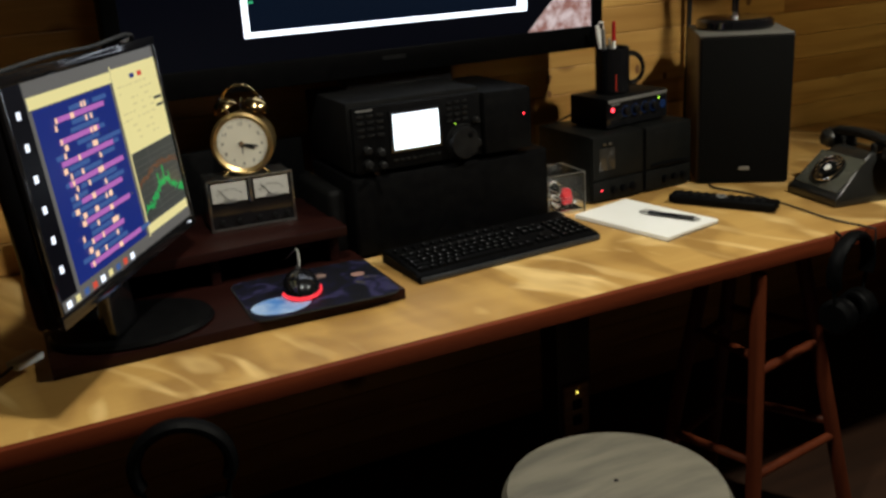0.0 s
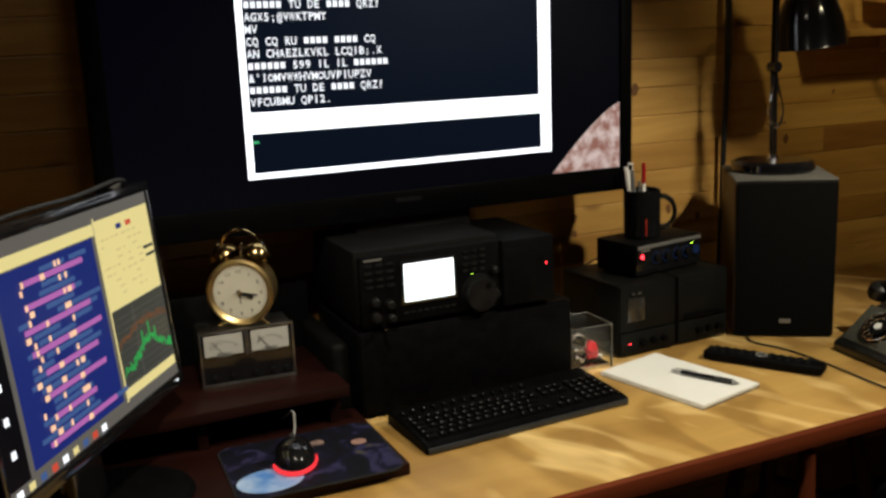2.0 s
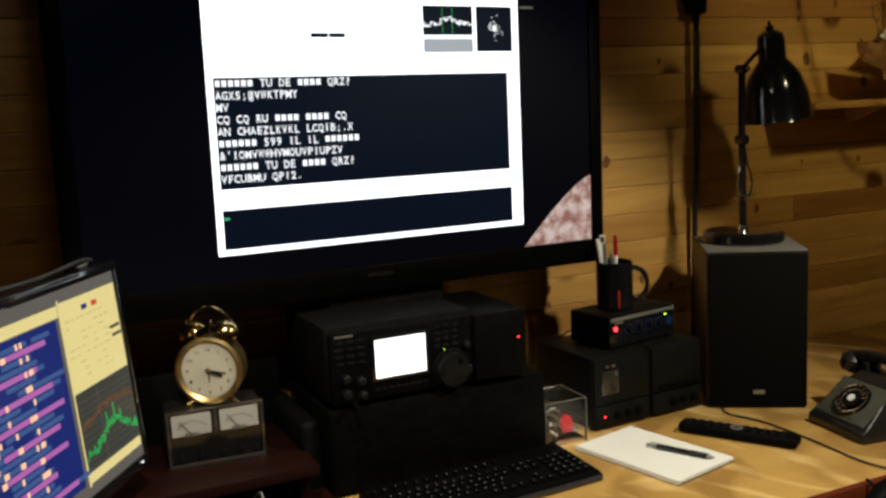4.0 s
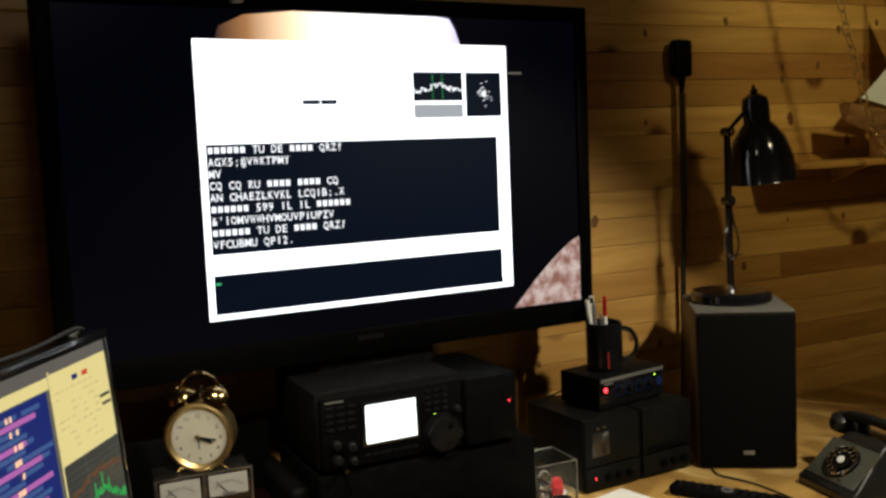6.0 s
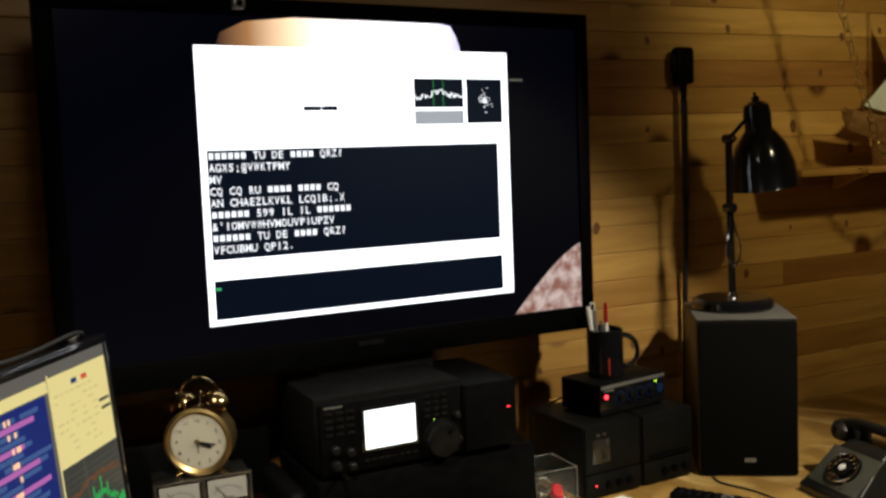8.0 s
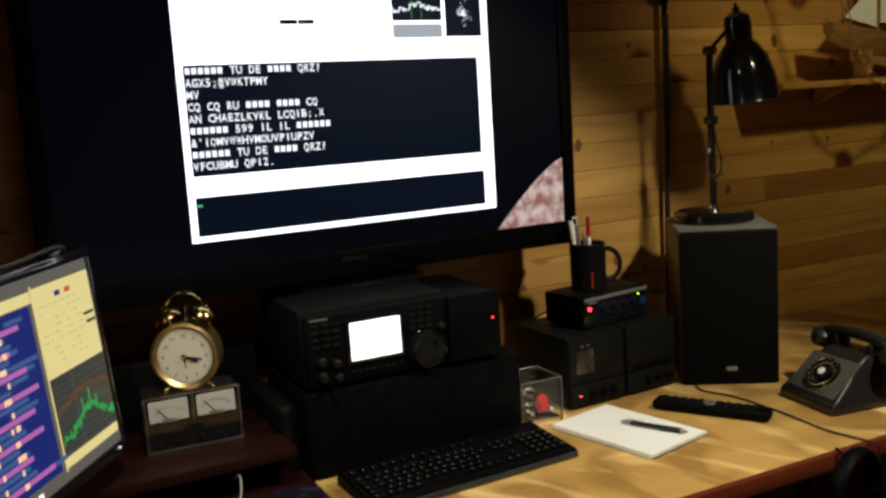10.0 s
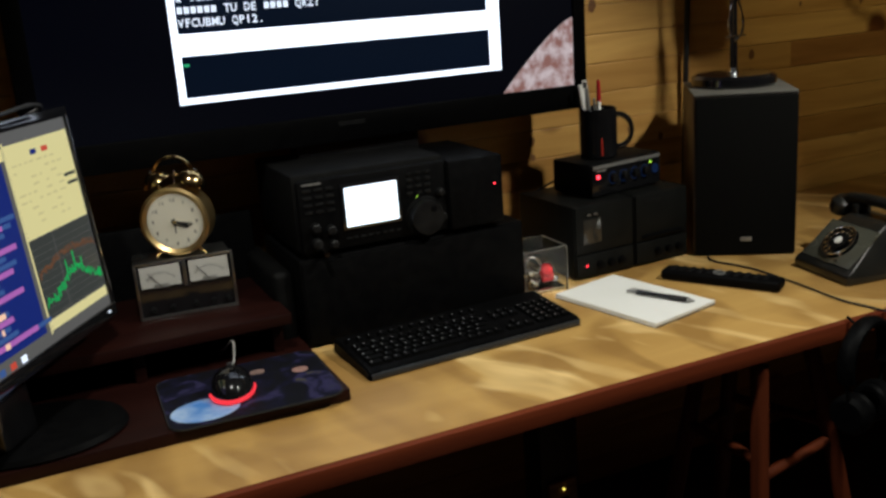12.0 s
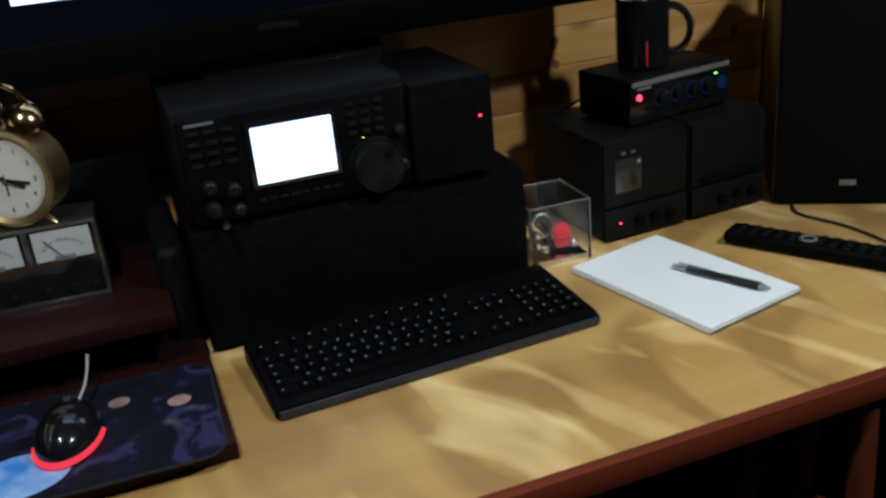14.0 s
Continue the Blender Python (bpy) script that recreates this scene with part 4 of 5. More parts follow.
part("shade", lathe(BM(), [(0.030, 0.146), (0.040, 0.135), (0.060, 0.105), (0.073, 0.060), (0.079, 0.004), (0.081, 0.0), (0.078, 0.001), (0.070, 0.058), (0.057, 0.102), (0.037, 0.131), (0.028, 0.140)], SH, 40), GLOSS, lamp, "bell-shaped glossy shade")
part("socket_cap", lathe(BM(), [(0.031, 0.138), (0.032, 0.185), (0.028, 0.205), (0.016, 0.214), (0.009, 0.216), (0.009, 0.226), (0, 0.227)], SH, 28), GLOSS, lamp, "rounded socket cap")
part("lamp_switch", rod(BM(), SH @ Vector((0, 0, 0.226)), SH @ Vector((0, 0, 0.236)), 0.004), BLACK, lamp)
part("bulb", lathe(BM(), [(0.012, 0.13), (0.014, 0.10), (0.028, 0.07), (0.030, 0.05), (0.022, 0.03), (0, 0.022)], SH, 20), PAPER, lamp)

# ---- dial telephone ----
PH = Matrix.Translation((1.002, 0.217, 0.7502)) @ Matrix.Rotation(radians(-98), 4, "Z")
phone = thing("telephone", "old black rotary dial telephone with its handset on", "telephone", PH)
bd = BM()
out = [(-0.125, 0.0), (-0.125, 0.022), (-0.112, 0.032), (-0.035, 0.098), (-0.012, 0.112), (0.045, 0.112), (0.075, 0.100), (0.095, 0.04), (0.100, 0.0)]
half = [0.088, 0.088, 0.085, 0.066, 0.060, 0.060, 0.064, 0.084, 0.088]
left = [bd.verts.new((-hw, y, z)) for (y, z), hw in zip(out, half)]
right = [bd.verts.new((hw, y, z)) for (y, z), hw in zip(out, half)]
for k in range(len(out)):
    q = (k + 1) % len(out)
    bd.faces.new((left[k], right[k], right[q], left[q]))
bd.faces.new(left[::-1])
bd.faces.new(right)
bmesh.ops.recalc_face_normals(bd, faces=bd.faces)
bmesh.ops.bevel(bd, geom=list(bd.edges), offset=0.006, segments=3, affect="EDGES", profile=0.5)
part("body", bd, PHONE, phone)
slope = math.atan2(0.066, 0.077)
DIALM = Matrix.Translation((0, -0.0745, 0.0672)) @ Matrix.Rotation(slope, 4, "X") @ Matrix.Diagonal((0.86, 0.86, 1, 1))
# thin added plate, its olive-grey painting the light reflected by the black slope
part("face_sheen", box(BM(), (-0.074, -0.052, -0.0015), (0.074, 0.050, 0.0012), 0.001, Matrix.Translation((0, -0.0738, 0.0664)) @ Matrix.Rotation(slope, 4, "X")), OLIVE, phone, "black front face with a painted olive-grey sheen")
part("number_plate", lathe(BM(), [(0.047, 0.0), (0.046, 0.004), (0.0, 0.005)], DIALM, 40), BLACK, phone, "dark number ring")
fw = BM()
lathe(fw, [(0.027, 0.009), (0.0, 0.010)], DIALM, 32)
ring(fw, 0.044, 0.0022, DIALM @ Matrix.Translation((0, 0, 0.008)), 40, 8)
for k in range(10):
    a = radians(30 + 27 * k)
    ring(fw, 0.0078, 0.0017, DIALM @ Matrix.Translation((0.0345 * math.cos(a), 0.0345 * math.sin(a), 0.009)), 16, 6)
part("finger_wheel", fw, CHROME, phone, "bright steel finger wheel")
part("dial_card", lathe(BM(), [(0.010, 0.0102), (0.0095, 0.0112), (0, 0.0114)], DIALM, 24), PAPER, phone, "small card in the dial")
part("finger_stop", box(BM(), (0.030, -0.040, 0.010), (0.048, -0.034, 0.012), 0.001, DIALM), CHROME, phone)
hs = BM()
tube(hs, [(-0.112, 0.018, 0.124), (-0.075, 0.018, 0.140), (0, 0.018, 0.145), (0.075, 0.018, 0.140), (0.112, 0.018, 0.124)], 0.0125, 14)
for sx in (-1, 1):
    lathe(hs, [(0, -0.026), (0.026, -0.024), (0.030, -0.014), (0.027, 0.004), (0.016, 0.014), (0, 0.016)], Matrix.Translation((sx * 0.105, 0.018, 0.124)) @ Matrix.Rotation(radians(-sx * 14), 4, "Y"), 28)
part("handset", hs, PHONE, phone, "black handset")
for sx in (-1, 1):
    part("cradle", box(BM(), (sx * 0.052 - 0.010, 0.000, 0.108), (sx * 0.052 + 0.010, 0.040, 0.132), 0.005), PHONE, phone)
wire = part("telephone_lead", tube(BM(), [(0.800, 0.50, 0.7535), (0.775, 0.45, 0.7535), (0.80, 0.36, 0.7535), (0.80, 0.22, 0.7535), (0.79, 0.10, 0.7535), (0.80, 0.03, 0.7535), (0.805, -0.003, 0.7535), (0.806, -0.015, 0.745), (0.806, -0.013, 0.66)], 0.0022), CABLE)
tagged(wire, "thin black lead running across the desk", "cable")

# ---- remote control, notepad, pen ----
RM = Matrix.Translation((0.685, 0.320, 0.7502)) @ Matrix.Rotation(math.atan2(-0.225, 0.135), 4, "Z")
remote = thing("remote_control", "long black remote control with rubber buttons", "remote control", RM)
part("body", box(BM(), (-0.128, -0.024, 0.002), (0.128, 0.024, 0.024), 0.007, None, 3), BLACK, remote)
part("underside", box(BM(), (-0.115, -0.019, 0.0), (0.115, 0.019, 0.004), 0.001), PAD_SIDE, remote)
for k in range(11):
    for j in (-1, 0, 1):
        if k == 5:
            continue
        part("button", box(BM(), (-0.110 + 0.020 * k, j * 0.0135 - 0.004, 0.0235), (-0.100 + 0.020 * k, j * 0.0135 + 0.004, 0.0262), 0.0012, None, 1), BRONZE, remote)
part("direction_pad", ring(BM(), 0.011, 0.0025, Matrix.Translation((-0.004, 0, 0.0242)), 24, 8), SILVER, remote)

PADM = Matrix.Translation((0.467, 0.337, 0.7502)) @ Matrix.Rotation(radians(12.5), 4, "Z")
pad = thing("notepad", "blank white notepad with slightly fanned sheets", "notepad", PADM)
part("backing", box(BM(), (-0.089, -0.137, 0), (0.089, 0.137, 0.0015)), GREY_TOP, pad, "grey card backing")
for k in range(5):
    o = 0.0006 * ((k * 7) % 5 - 2)
    part("sheet", box(BM(), (-0.0885 + o, -0.1365 - o, 0.0016 + 0.0017 * k), (0.0885 + o, 0.1365 - o, 0.0032 + 0.0017 * k)), PAPER, pad)
PENM = Matrix.Translation((0.506, 0.298, 0.7660)) @ Matrix.Rotation(math.atan2(-0.134, 0.066), 4, "Z") @ Matrix.Diagonal((1.05, 1.3, 1.0, 1))
pen = thing("ballpoint_pen", "black ballpoint pen lying on the notepad", "pen", PENM)
part("barrel", rod(BM(), (-0.048, 0, 0), (0.052, 0, 0), 0.0052), GLOSS, pen)
part("grip", rod(BM(), (0.020, 0, 0), (0.058, 0, 0), 0.0056), PAD_SIDE, pen)
part("tip", rod(BM(), (0.058, 0, 0), (0.072, 0, 0), 0.005, 0.001), SILVER, pen)
part("clip", box(BM(), (-0.062, -0.0015, 0.005), (-0.020, 0.0015, 0.0068), 0.0005), SILVER, pen)
part("button", rod(BM(), (-0.070, 0, 0), (-0.048, 0, 0), 0.0028), SILVER, pen)

# ---- keyboard ----
KB = Matrix.Translation((-0.145, 0.262, 0.7502)) @ Matrix.Rotation(radians(2.9), 4, "Z")
keyboard = thing("keyboard", "black full-size computer keyboard", "keyboard", KB)
kb = BM()
prism(kb, [(0.0, 0.0), (0.0, 0.013), (0.012, 0.018), (0.165, 0.030), (0.172, 0.026), (0.172, 0.0)], 0.452, Matrix.Translation((0.4520, 0, 0)) @ Matrix.Rotation(radians(90), 4, "Z"))
bmesh.ops.bevel(kb, geom=list(kb.edges), offset=0.003, segments=2, affect="EDGES")
part("body", kb, BLACK, keyboard)
part("front_lip", box(BM(), (0.004, -0.0035, 0.002), (0.448, 0.001, 0.013), 0.0015), material("grey_lip", (0.022, 0.025, 0.030), 0.4, second=(0.03, 0.034, 0.04)), keyboard, "slightly grey front lip")


def key_mesh(width):
    """A key cap with a small printed mark on its top."""
    b = BM()
    top, h = 0.0022, 0.0055
    v = [b.verts.new(p) for p in ((0, 0, 0), (width, 0, 0), (width, 0.0165, 0), (0, 0.0165, 0), (top, top, h), (width - top, top, h), (width - top, 0.0150, h), (top, 0.0150, h))]
    for f in ((0, 1, 5, 4), (1, 2, 6, 5), (2, 3, 7, 6), (3, 0, 4, 7), (4, 5, 6, 7)):
        b.faces.new([v[k] for k in f])
    q = [b.verts.new(p) for p in ((0.0048, 0.0090, h + 0.0002), (0.0072, 0.0090, h + 0.0002), (0.0072, 0.0118, h + 0.0002), (0.0048, 0.0118, h + 0.0002))]
    b.faces.new(q).material_index = 1
    return mesh_of("key", b, [BLACK, LEGEND], smooth=False)


LEGEND = material("key_legend", (0.22, 0.23, 0.23), 0.5)
KEY_CAPS = {w: key_mesh(w) for w in (0.0172, 0.0262, 0.0352, 0.036, 0.115)}
DECK = Matrix.Translation((0, 0.014, 0.0186)) @ Matrix.Rotation(math.atan2(0.012, 0.153), 4, "X")
ROWS_KB = ([0.0262] + [0.0172] * 3 + [0.115] + [0.0172] * 4, [0.036] + [0.0172] * 10 + [0.0352], [0.0262] + [0.0172] * 11 + [0.0262], [0.0262] + [0.0172] * 13, [0.0172] * 13 + [0.0262])
for r, widths in enumerate(ROWS_KB):
    x = 0.012
    y = 0.004 + 0.0190 * r
    for w in widths:
        k = new("key", KEY_CAPS[w])
        k.parent, k.matrix_basis = keyboard, DECK @ Matrix.Translation((x, y, 0))
        x += w + 0.0019
    for j in range(3):
        if r in (0, 3, 4):
            k = new("key", KEY_CAPS[0.0172])
            k.parent, k.matrix_basis = keyboard, DECK @ Matrix.Translation((0.300 + 0.0191 * j, y, 0))
    for j in range(4):
        k = new("key", KEY_CAPS[0.0172])
        k.parent, k.matrix_basis = keyboard, DECK @ Matrix.Translation((0.366 + 0.0191 * j, y, 0))
for j in range(13):
    k = new("key", KEY_CAPS[0.0172])
    k.parent, k.matrix_basis = keyboard, DECK @ Matrix.Translation((0.012 + 0.0221 * j, 0.112, 0))
k = new("key", KEY_CAPS[0.0172])
k.parent, k.matrix_basis = keyboard, DECK @ Matrix.Translation((0.319, 0.023, 0))

# ---- mouse mat and mouse ----
MAT_PRINT = bpy.data.materials.new("mouse_mat_print")
MAT_PRINT.use_nodes = True
nt = MAT_PRINT.node_tree
b = nt.nodes["Principled BSDF"]
b.inputs["Roughness"].default_value = 0.6
b.inputs["Specular IOR Level"].default_value = 0.12
tcn, n1, r1 = nt.nodes.new("ShaderNodeTexCoord"), nt.nodes.new("ShaderNodeTexNoise"), nt.nodes.new("ShaderNodeValToRGB")
n1.inputs["Scale"].default_value, n1.inputs["Detail"].default_value, n1.inputs["Distortion"].default_value = 17, 5, 1.4
nt.links.new(tcn.outputs["Object"], n1.inputs["Vector"])
nt.links.new(n1.outputs["Fac"], r1.inputs["Fac"])
e = r1.color_ramp.elements
e[0].position, e[0].color = 0.42, (0.006, 0.006, 0.009, 1)
e[1].position, e[1].color = 0.80, (0.20, 0.13, 0.06, 1)
for pos, col in ((0.54, (0.008, 0.008, 0.022, 1)), (0.60, (0.028, 0.025, 0.075, 1)), (0.66, (0.03, 0.03, 0.06, 1)), (0.72, (0.10, 0.09, 0.02, 1))):
    x = r1.color_ramp.elements.new(pos)
    x.color = col
nt.links.new(r1.outputs["Color"], b.inputs["Base Color"])
MM = Matrix.Translation((-0.347, 0.304, 0.7720)) @ Matrix.Rotation(radians(-2), 4, "Z")
mat = thing("mouse_mat", "dark space-scene mouse mat with a blue planet", "mouse mat", MM)


def rounded_plate(x0, y0, x1, y1, z0, z1, rad):
    """A flat plate with rounded corners."""
    b, rim = BM(), []
    for cx, cy, start in ((x1 - rad, y1 - rad, 0), (x0 + rad, y1 - rad, 90), (x0 + rad, y0 + rad, 180), (x1 - rad, y0 + rad, 270)):
        rim += [(cx + rad * math.cos(radians(start + 15 * k)), cy + rad * math.sin(radians(start + 15 * k))) for k in range(7)]
    low, high = ([b.verts.new((x, y, z)) for x, y in rim] for z in (z0, z1))
    b.faces.new(low[::-1])
    b.faces.new(high)
    for k in range(len(rim)):
        q = (k + 1) % len(rim)
        b.faces.new((low[k], low[q], high[q], high[k]))
    return b


part("mat_base", rounded_plate(-0.143, -0.108, 0.142, 0.118, 0, 0.0028, 0.028), PAD_SIDE, mat)
pr = part("printed_top", rounded_plate(-0.141, -0.106, 0.140, 0.116, 0.0029, 0.0034, 0.026), MAT_PRINT, mat, "printed space scene", smooth=False)
EARTH = material("earth_print", (0.06, 0.22, 0.62), 0.5, second=(0.55, 0.68, 0.85), scale=16, detail=6)
ov = BM()
for k, (cx, cy, rx, ry) in enumerate([(-0.080, -0.052, 0.056, 0.044)]):
    ring_pts = [ov.verts.new((max(cx + rx * math.cos(a), -0.1405), max(cy + ry * math.sin(a), -0.1055), 0.0038)) for a in [2 * math.pi * j / 40 for j in range(40)]]
    ov.faces.new(ring_pts)
part("planet_print", ov, EARTH, pr, "pale blue planet", smooth=False)
for cx, cy, rr, col in ((0.098, 0.030, 0.014, (0.42, 0.24, 0.20)), (0.028, 0.060, 0.013, (0.30, 0.20, 0.17))):
    mo = BM()
    mo.faces.new([mo.verts.new((cx + rr * math.cos(2 * math.pi * j / 24), cy + rr * 0.9 * math.sin(2 * math.pi * j / 24), 0.0039)) for j in range(24)])
    part("moon_print", mo, material("moon_print", col, 0.5, second=tuple(c * 0.6 for c in col), scale=60), pr, smooth=False)

MO = Matrix.Translation((-0.374, 0.303, 0.7756)) @ Matrix.Rotation(radians(-12), 4, "Z")
mouse = thing("computer_mouse", "glossy black computer mouse with a red glowing rim", "computer mouse", MO)
ms = BM()
bmesh.ops.create_uvsphere(ms, u_segments=32, v_segments=20, radius=1, matrix=Matrix.Diagonal((0.0365, 0.056, 0.037, 1)))
bmesh.ops.bisect_plane(ms, geom=list(ms.verts) + list(ms.edges) + list(ms.faces), plane_co=(0, 0, 0.0), plane_no=(0, 0, -1), clear_outer=True)
bmesh.ops.translate(ms, verts=ms.verts, vec=(0, 0, 0.006))
part("shell", ms, GLOSS, mouse)
part("rim_light", ring(BM(), 0.0362, 0.0036, Matrix.Translation((0, 0, 0.0050)) @ Matrix.Diagonal((1, 1.54, 1, 1)), 40, 8, start=195, sweep=170), MOUSE_RED, mouse, "glowing red rim")
part("sole", box(BM(), (-0.022, -0.040, 0), (0.022, 0.040, 0.006), 0.002), PAD_SIDE, mouse)
part("wheel", rod(BM(), (-0.004, 0.028, 0.034), (0.004, 0.028, 0.034), 0.008), PAD_SIDE, mouse)
part("cord", tube(BM(), [(-0.366, 0.350, 0.790), (-0.353, 0.375, 0.800), (-0.346, 0.395, 0.812), (-0.343, 0.410, 0.823), (-0.345, 0.428, 0.818), (-0.350, 0.47, 0.792), (-0.350, 0.52, 0.774)], 0.0017), GREY_CABLE, mouse, "thin grey cord", MO.inverted())

# ---- stools ----
stool = thing("padded_stool", "round stool with a worn pale cushion in front of the desk", "stool", Matrix.Translation((-0.098, -0.322, 0)))
part("seat", lathe(BM(), [(0, 0.545), (0.158, 0.545), (0.172, 0.556), (0.175, 0.575), (0.166, 0.592), (0.13, 0.600), (0.0, 0.604)], None, 48), CUSHION, stool, "worn pale vinyl cushion")
part("seat_button", rod(BM(), (0, 0, 0.603), (0, 0, 0.6048), 0.0035), BRONZE, stool)
for k in range(4):
    a = radians(45 + 90 * k)
    part("leg", rod(BM(), (0.11 * math.cos(a), 0.11 * math.sin(a), 0.546), (0.19 * math.cos(a), 0.19 * math.sin(a), 0), 0.016, 0.014), LEG_WOOD, stool)
part("foot_ring", ring(BM(), 0.162, 0.008, Matrix.Translation((0, 0, 0.19)), 40, 8), STEEL, stool)

bar = thing("wooden_stool", "tall red-brown wooden stool pushed under the desk", "stool", Matrix.Translation((0.557, 0.189, 0)))
part("seat", lathe(BM(), [(0, 0.697), (0.14, 0.697), (0.150, 0.700), (0.150, 0.714), (0.142, 0.719), (0, 0.717)], None, 40), LEG_WOOD, bar)
LEGS = []
for (tx, ty), (fx, fy) in (((-0.034, -0.158), (-0.042, -0.186)), ((0.140, -0.105), (0.300, -0.150)), ((0.100, 0.060), (0.130, 0.150)), ((0.0, 0.030), (-0.160, 0.030))):
    top, foot = Vector((tx, ty, 0.700)), Vector((fx, fy, 0.0))
    LEGS.append((top, foot))
    part("leg", rod(BM(), top, foot, 0.0165, 0.0175), LEG_WOOD, bar)
for z in (0.225, 0.475):
    for k in range(4):
        h = z + (0.035 if k % 2 else 0)
        p, q = (LEGS[k][1].lerp(LEGS[k][0], h / 0.700), LEGS[(k + 1) % 4][1].lerp(LEGS[(k + 1) % 4][0], h / 0.700))
        part("rung", rod(BM(), p, q, 0.0105), LEG_WOOD, bar)

# ---- headsets hung on the desk's front edge ----
for at, lab in ((pose(-0.682, -0.022, 0.664, 0, 0, -14), "black headphones hanging from a hook on the desk's front edge"), (pose(0.722, -0.030, 0.690, 0, 0, 14), "black headphones hanging below the desk's edge")):
    hsn = thing("headphones", lab, "headphones", at, "headphones on the desk edge")
    UP = Matrix.Rotation(radians(90), 4, "X")
    part("headband", ring(BM(), 0.072, 0.011, UP @ Matrix.Diagonal((1, 1, 1.5, 1)), 36, 10, squash=0.95, start=-25, sweep=230), BLACK, hsn, "curved padded headband")
    for sx in (-1, 1):
        part("yoke", rod(BM(), (sx * 0.070, 0, -0.022), (sx * 0.056, 0, -0.075), 0.004), BLACK_METAL, hsn)
        cup = part("ear_cup", lathe(BM(), [(0, -0.016), (0.030, -0.016), (0.038, -0.008), (0.038, 0.010), (0.030, 0.018), (0, 0.018)], Matrix.Translation((sx * 0.046, 0, -0.100)) @ Matrix.Rotation(radians(90), 4, "Y"), 28), BLACK, hsn, "black ear cup")
        part("ear_pad", ring(BM(), 0.027, 0.010, Matrix.Translation((sx * 0.026, 0, -0.100)) @ Matrix.Rotation(radians(90), 4, "Y"), 28, 8), BLACK, cup)
    part("hook", tube(BM(), [(0, 0.040, 0.070), (0, 0.020, 0.058), (0, 0.0, 0.060), (0, -0.014, 0.074)], 0.003), BLACK, hsn)

# ---- power outlet on a post under the desk ----
outlet = thing("outlet_box", "wooden outlet plate with a small lit lamp below the desk", "power outlet", Matrix.Translation((0.374, 0.484, 0)))
part("post", box(BM(), (-0.05, 0.02, 0), (0.05, 0.10, 0.7215), 0.003), VENEER, outlet, "dark upright post")
part("plate", box(BM(), (-0.038, 0.008, 0.148), (0.038, 0.0198, 0.288), 0.003), HULL, outlet, "reddish wooden plate")
for z in (0.188, 0.233):
    part("socket", box(BM(), (-0.014, 0.005, z - 0.014), (0.014, 0.0085, z + 0.014), 0.003), BLACK, outlet)
part("pilot_light", rod(BM(), (0.0, 0.003, 0.268), (0.0, 0.0082, 0.268), 0.0024), LED_YELLOW, outlet)

# ---- things on the wall: microphone, shelf, model boat, chain ----
MIC = Matrix.Translation((1.010, W - 0.004, 1.756))
mic = thing("hand_microphone", "black hand microphone with a coiled cord on the wall", "microphone", MIC)
part("body", box(BM(), (-0.031, -0.045, -0.048), (0.031, -0.012, 0.052), 0.012, None, 3), BLACK, mic)
part("grille", box(BM(), (-0.018, -0.0475, -0.005), (0.018, -0.0448, 0.035), 0.001), GRILLE, mic)
part("hanger", box(BM(), (-0.012, -0.0125, -0.01), (0.012, 0.0, 0.04), 0.002), STEEL, mic)
part("talk_key", box(BM(), (-0.036, -0.036, -0.02), (-0.0305, -0.020, 0.03), 0.002), BRONZE, mic)
part("cord_relief", rod(BM(), (0, -0.03, -0.090), (0, -0.03, -0.046), 0.006, 0.011), BLACK, mic)
coil = BM()
tube(coil, [(0.0085 * math.cos(k * 1.57), -0.030 + 0.0085 * math.sin(k * 1.57), -0.088 - 0.0022 * k) for k in range(135)], 0.0034, 5)
part("coiled_cord", coil, CABLE, mic, "coiled black cord")
part("straight_cord", tube(BM(), [(0, -0.030, -0.37), (-0.004, -0.026, -0.55), (-0.004, -0.020, -0.75), (-0.008, -0.018, -0.975)], 0.0075), CABLE, mic)
shelf = thing("wall_shelf", "short pine wall shelf with a bracket", "shelf", Matrix.Translation((0, 0, 1.443)))
part("board", box(BM(), (1.270, 0.660, 0), (2.3, W - 0.0015, 0.018), 0.002), PINE, shelf)
for x in (1.60, 2.1):
    part("bracket", prism(BM(), [(0, 0), (0.13, 0), (0, -0.05)], 0.02, Matrix.Translation((x, W - 0.005, -0.001)) @ Matrix.Rotation(radians(-90), 4, "Z")), PINE, shelf)

BOAT = Matrix.Translation((1.675, 0.690, 1.4655))
boat = thing("model_boat", "small wooden model sailing boat with white sails", "model boat", BOAT)
hl = BM()
secs = []
for k in range(9):
    u = k / 8
    w = 0.045 * math.sin(math.pi * min(u * 0.85 + 0.12, 1)) ** 0.8
    sheer = 0.105 + 0.05 * (1 - u) ** 2
    keel = 0.045 + 0.06 * (1 - u) ** 3
    secs.append([hl.verts.new((-0.20 + 0.44 * u, y, z)) for y, z in ((-w, sheer), (-w * 0.8, (sheer + keel) / 2), (0, keel), (w * 0.8, (sheer + keel) / 2), (w, sheer))])
for a, c in zip(secs, secs[1:]):
    for j in range(4):
        hl.faces.new((a[j], a[j + 1], c[j + 1], c[j]))
    hl.faces.new((a[4], a[0], c[0], c[4]))
hl.faces.new(secs[0])
hl.faces.new(secs[-1])
bmesh.ops.recalc_face_normals(hl, faces=hl.faces)
part("hull", hl, HULL, boat)
part("bowsprit", rod(BM(), (-0.19, 0, 0.152), (-0.212, 0, 0.166), 0.004, 0.002), HULL, boat)
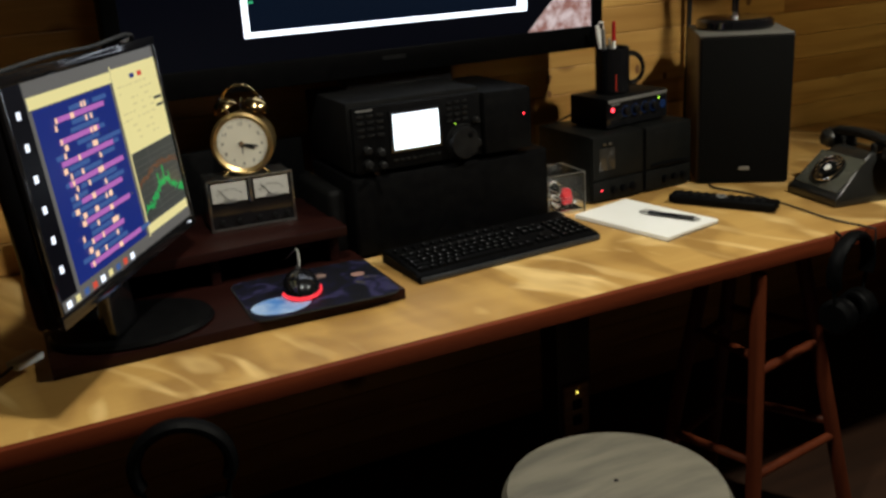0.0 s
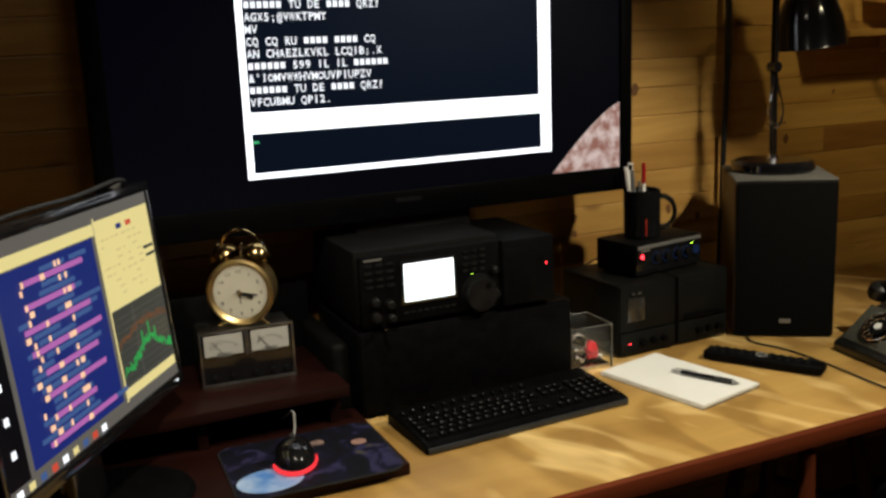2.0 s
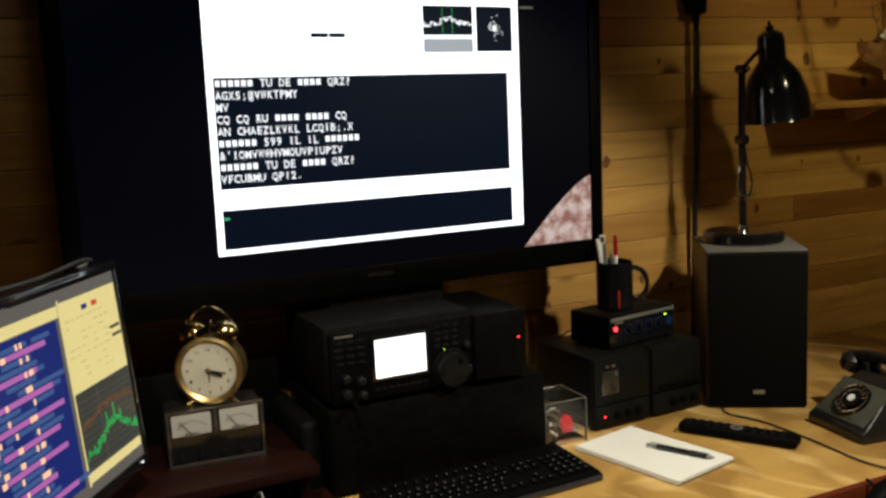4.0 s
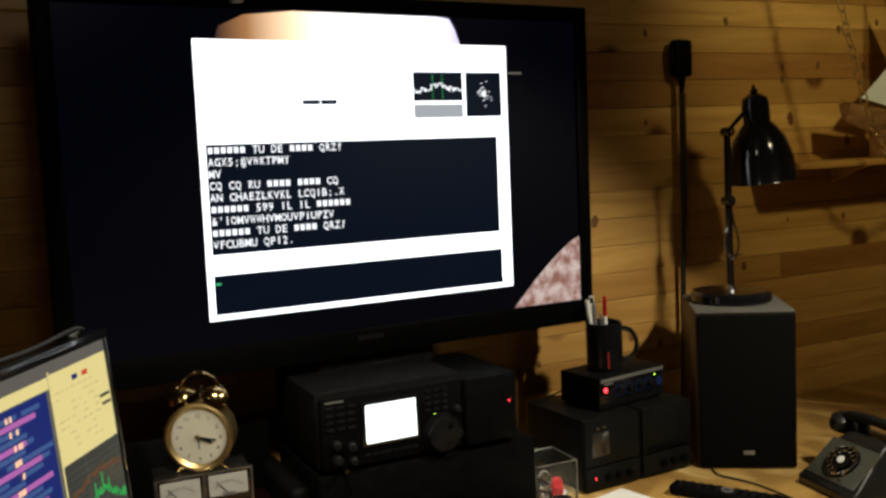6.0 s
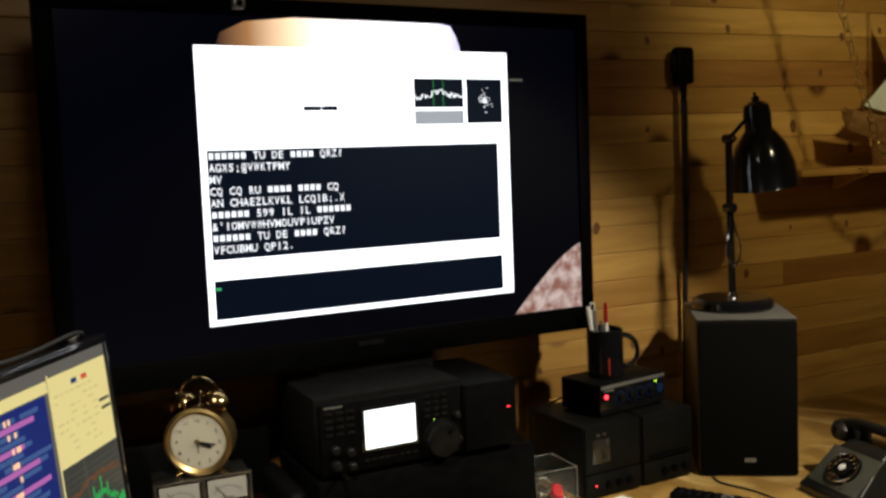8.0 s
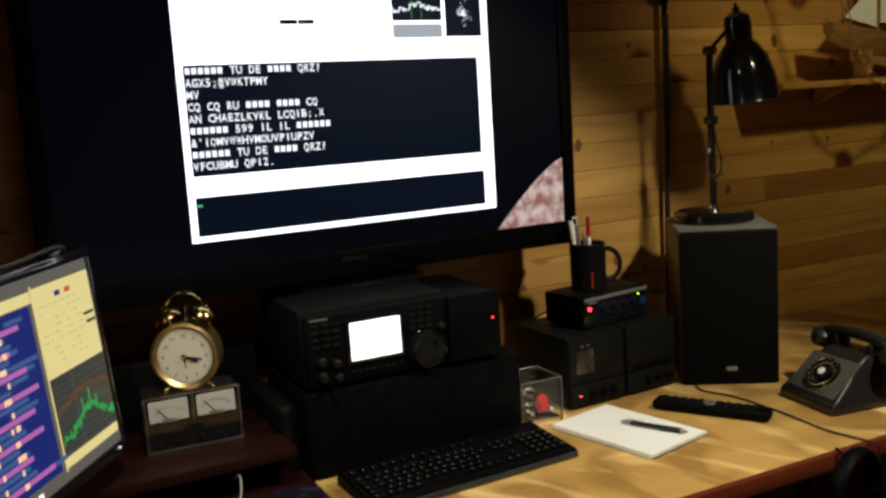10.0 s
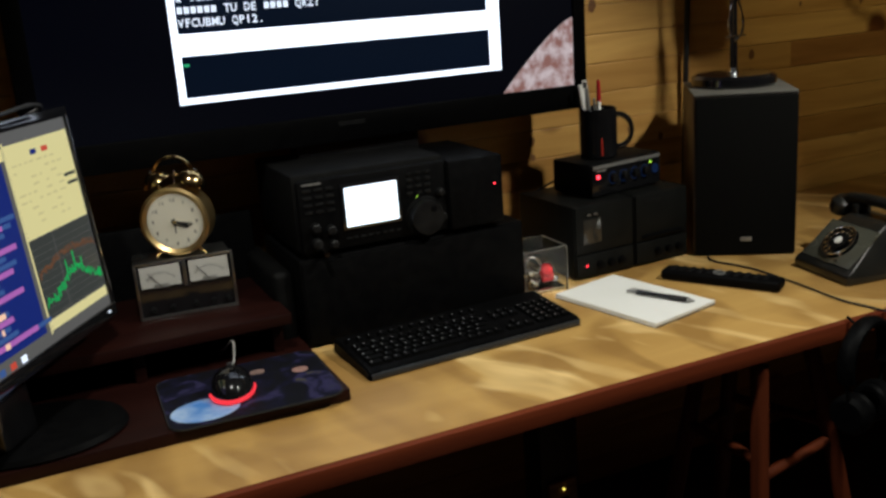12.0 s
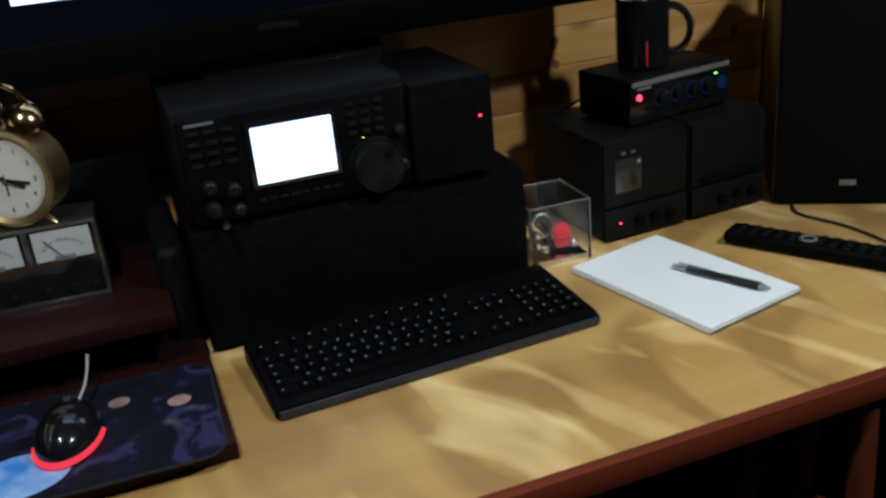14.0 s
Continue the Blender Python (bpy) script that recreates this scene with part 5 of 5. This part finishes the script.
part("mast", rod(BM(), (0.0, 0, 0.10), (0.0, 0, 0.50), 0.005, 0.003), HULL, boat)
part("jib", prism(BM(), [(-0.134, 0.168), (0.0, 0.138), (-0.004, 0.27)], 0.0012, Matrix.Translation((0, -0.0006, 0))), SAIL, boat, "white triangular sail")
part("mainsail", prism(BM(), [(0.012, 0.15), (0.22, 0.15), (0.012, 0.46)], 0.0012, Matrix.Translation((0, -0.0006, 0))), SAIL, boat, "white main sail")
for x in (-0.06, 0.10):
    part("cradle", box(BM(), (x - 0.006, -0.03, 0), (x + 0.006, 0.03, 0.075), 0.002), HULL, boat)

chain = thing("hanging_chain", "brass chain hanging from the ceiling", "chain", Matrix.Translation((-0.044, -0.027, 0.017)))
PTS = [Vector(p) for p in ((1.30, 0.60, 2.06), (1.345, 0.60, 1.94), (1.392, 0.60, 1.785), (1.424, 0.60, 1.698), (1.458, 0.60, 1.594), (1.50, 0.60, 1.511), (1.56, 0.60, 1.44), (1.66, 0.60, 1.40), (1.78, 0.60, 1.44), (1.90, 0.60, 1.60), (1.98, 0.60, 1.90), (2.02, 0.60, 2.433))]
PTS = [Vector((1.20, 0.60, 2.433))] + PTS
link = mesh_of("link", ring(BM(), 0.0105, 0.0020, Matrix.Diagonal((1, 1.8, 1, 1)), 14, 6), material("bright_brass", (0.92, 0.72, 0.34), 0.3, 1.0, wear=0.1))
carry, count = 0.0, 0
for p, q in zip(PTS, PTS[1:]):
    d = q - p
    s = carry
    while s < d.length:
        c = p + d * (s / d.length)
        o = new("link", link)
        o.parent = chain
        o.matrix_basis = Matrix.Translation(c) @ d.to_track_quat("Y", "Z").to_matrix().to_4x4() @ Matrix.Rotation(radians(90 * (count % 2) + 20), 4, "Y")
        s += 0.0320
        count += 1
    carry = s - d.length

# ---- wall planks and their knots, last ----
PITCH = 0.0735


def plank_mesh(length, mat):
    """A narrow pine board with lightly rounded long edges."""
    b = BM()
    prof = [(0.020, 0.0003), (0.0026, 0.0003), (0.0007, 0.0014), (0.0, 0.0038), (0.0, PITCH - 0.0038), (0.0007, PITCH - 0.0014), (0.0026, PITCH - 0.0003), (0.020, PITCH - 0.0003)]
    ends = [[b.verts.new((x, y, z)) for y, z in prof] for x in (0.0004, length - 0.0004)]
    for k in range(len(prof) - 1):
        b.faces.new((ends[0][k], ends[0][k + 1], ends[1][k + 1], ends[1][k]))
    b.faces.new(ends[0])
    b.faces.new(ends[1])
    bmesh.ops.recalc_face_normals(b, faces=b.faces)
    return mesh_of("plank", b, mat, smooth=False)


PLANKS = {}
rng = random.Random(21)
for row in range(34):
    z = 1.042 - 14 * PITCH + PITCH * row
    if z + PITCH > 2.45:
        break
    x = -3.0
    while x < 2.6 - 0.01:
        ln = rng.choice((1.6, 2.0, 2.4)) if x > -3.0 else rng.choice((0.8, 1.4, 1.9))
        ln = round(min(ln, 2.6 - x), 3)
        tone = AGED_PINE if (row == 23 or rng.random() < 0.16) else PINE
        if (ln, tone.name) not in PLANKS:
            PLANKS[ln, tone.name] = plank_mesh(ln, tone)
        o = new("plank", PLANKS[ln, tone.name])
        o.parent, o.matrix_basis = wall_north, Matrix.Translation((x, W, z))
        x += ln

KNOTS = ((1.15, 1.953, 1.5), (1.201, 1.865, 1.0), (0.917, 1.828, 0.9), (1.415, 1.738, 1.0), (1.414, 1.701, 0.8), (1.559, 1.743, 1.0), (1.545, 1.691, 1.0),
         (1.445, 1.587, 1.5), (1.682, 1.517, 1.4), (1.664, 1.283, 0.9), (0.912, 1.59, 0.7), (1.86, 1.949, 1.4), (1.754, 1.739, 1.1), (1.648, 1.85, 1.0),
         (1.812, 1.873, 0.8), (1.431, 1.289, 0.6), (0.735, 1.334, 1.3), (0.544, 1.014, 1.0), (0.545, 0.974, 0.8), (0.844, 1.008, 1.0), (0.943, 0.978, 0.9), (0.8, 0.956, 0.7), (1.255, 1.165, 1.1))


def knot_mesh(seed):
    """A knot in a board: an uneven oval, hardly proud of the wood, darker at its rim."""
    b, g = BM(), random.Random(seed)
    rim = [1 + g.uniform(-0.14, 0.14) for k in range(16)]
    loops = [[b.verts.new((0.0088 * q * rim[k] * math.cos(2 * math.pi * k / 16), y, 0.0135 * q * rim[k] * math.sin(2 * math.pi * k / 16))) for k in range(16)] for q, y in ((1.0, 0.0), (0.86, -0.0004), (0.5, -0.0006))]
    for m_index, (u, v) in enumerate(zip(loops, loops[1:])):
        for k in range(16):
            b.faces.new((u[k], u[(k + 1) % 16], v[(k + 1) % 16], v[k])).material_index = m_index
    b.faces.new(loops[-1]).material_index = 1
    bmesh.ops.recalc_face_normals(b, faces=b.faces)
    return mesh_of("knot", b, [KNOT_RIM, KNOT])


KNOT_MESHES = [knot_mesh(k) for k in range(4)]
for k, (x, z, size) in enumerate(KNOTS):
    o = new("knot", KNOT_MESHES[k % 4])
    o.parent, o.matrix_basis = wall_north, Matrix.Translation((x, W - 0.0002, z)) @ Matrix.Rotation(radians((k * 47) % 40 - 20), 4, "Y") @ Matrix.Diagonal((size, 1, size, 1))
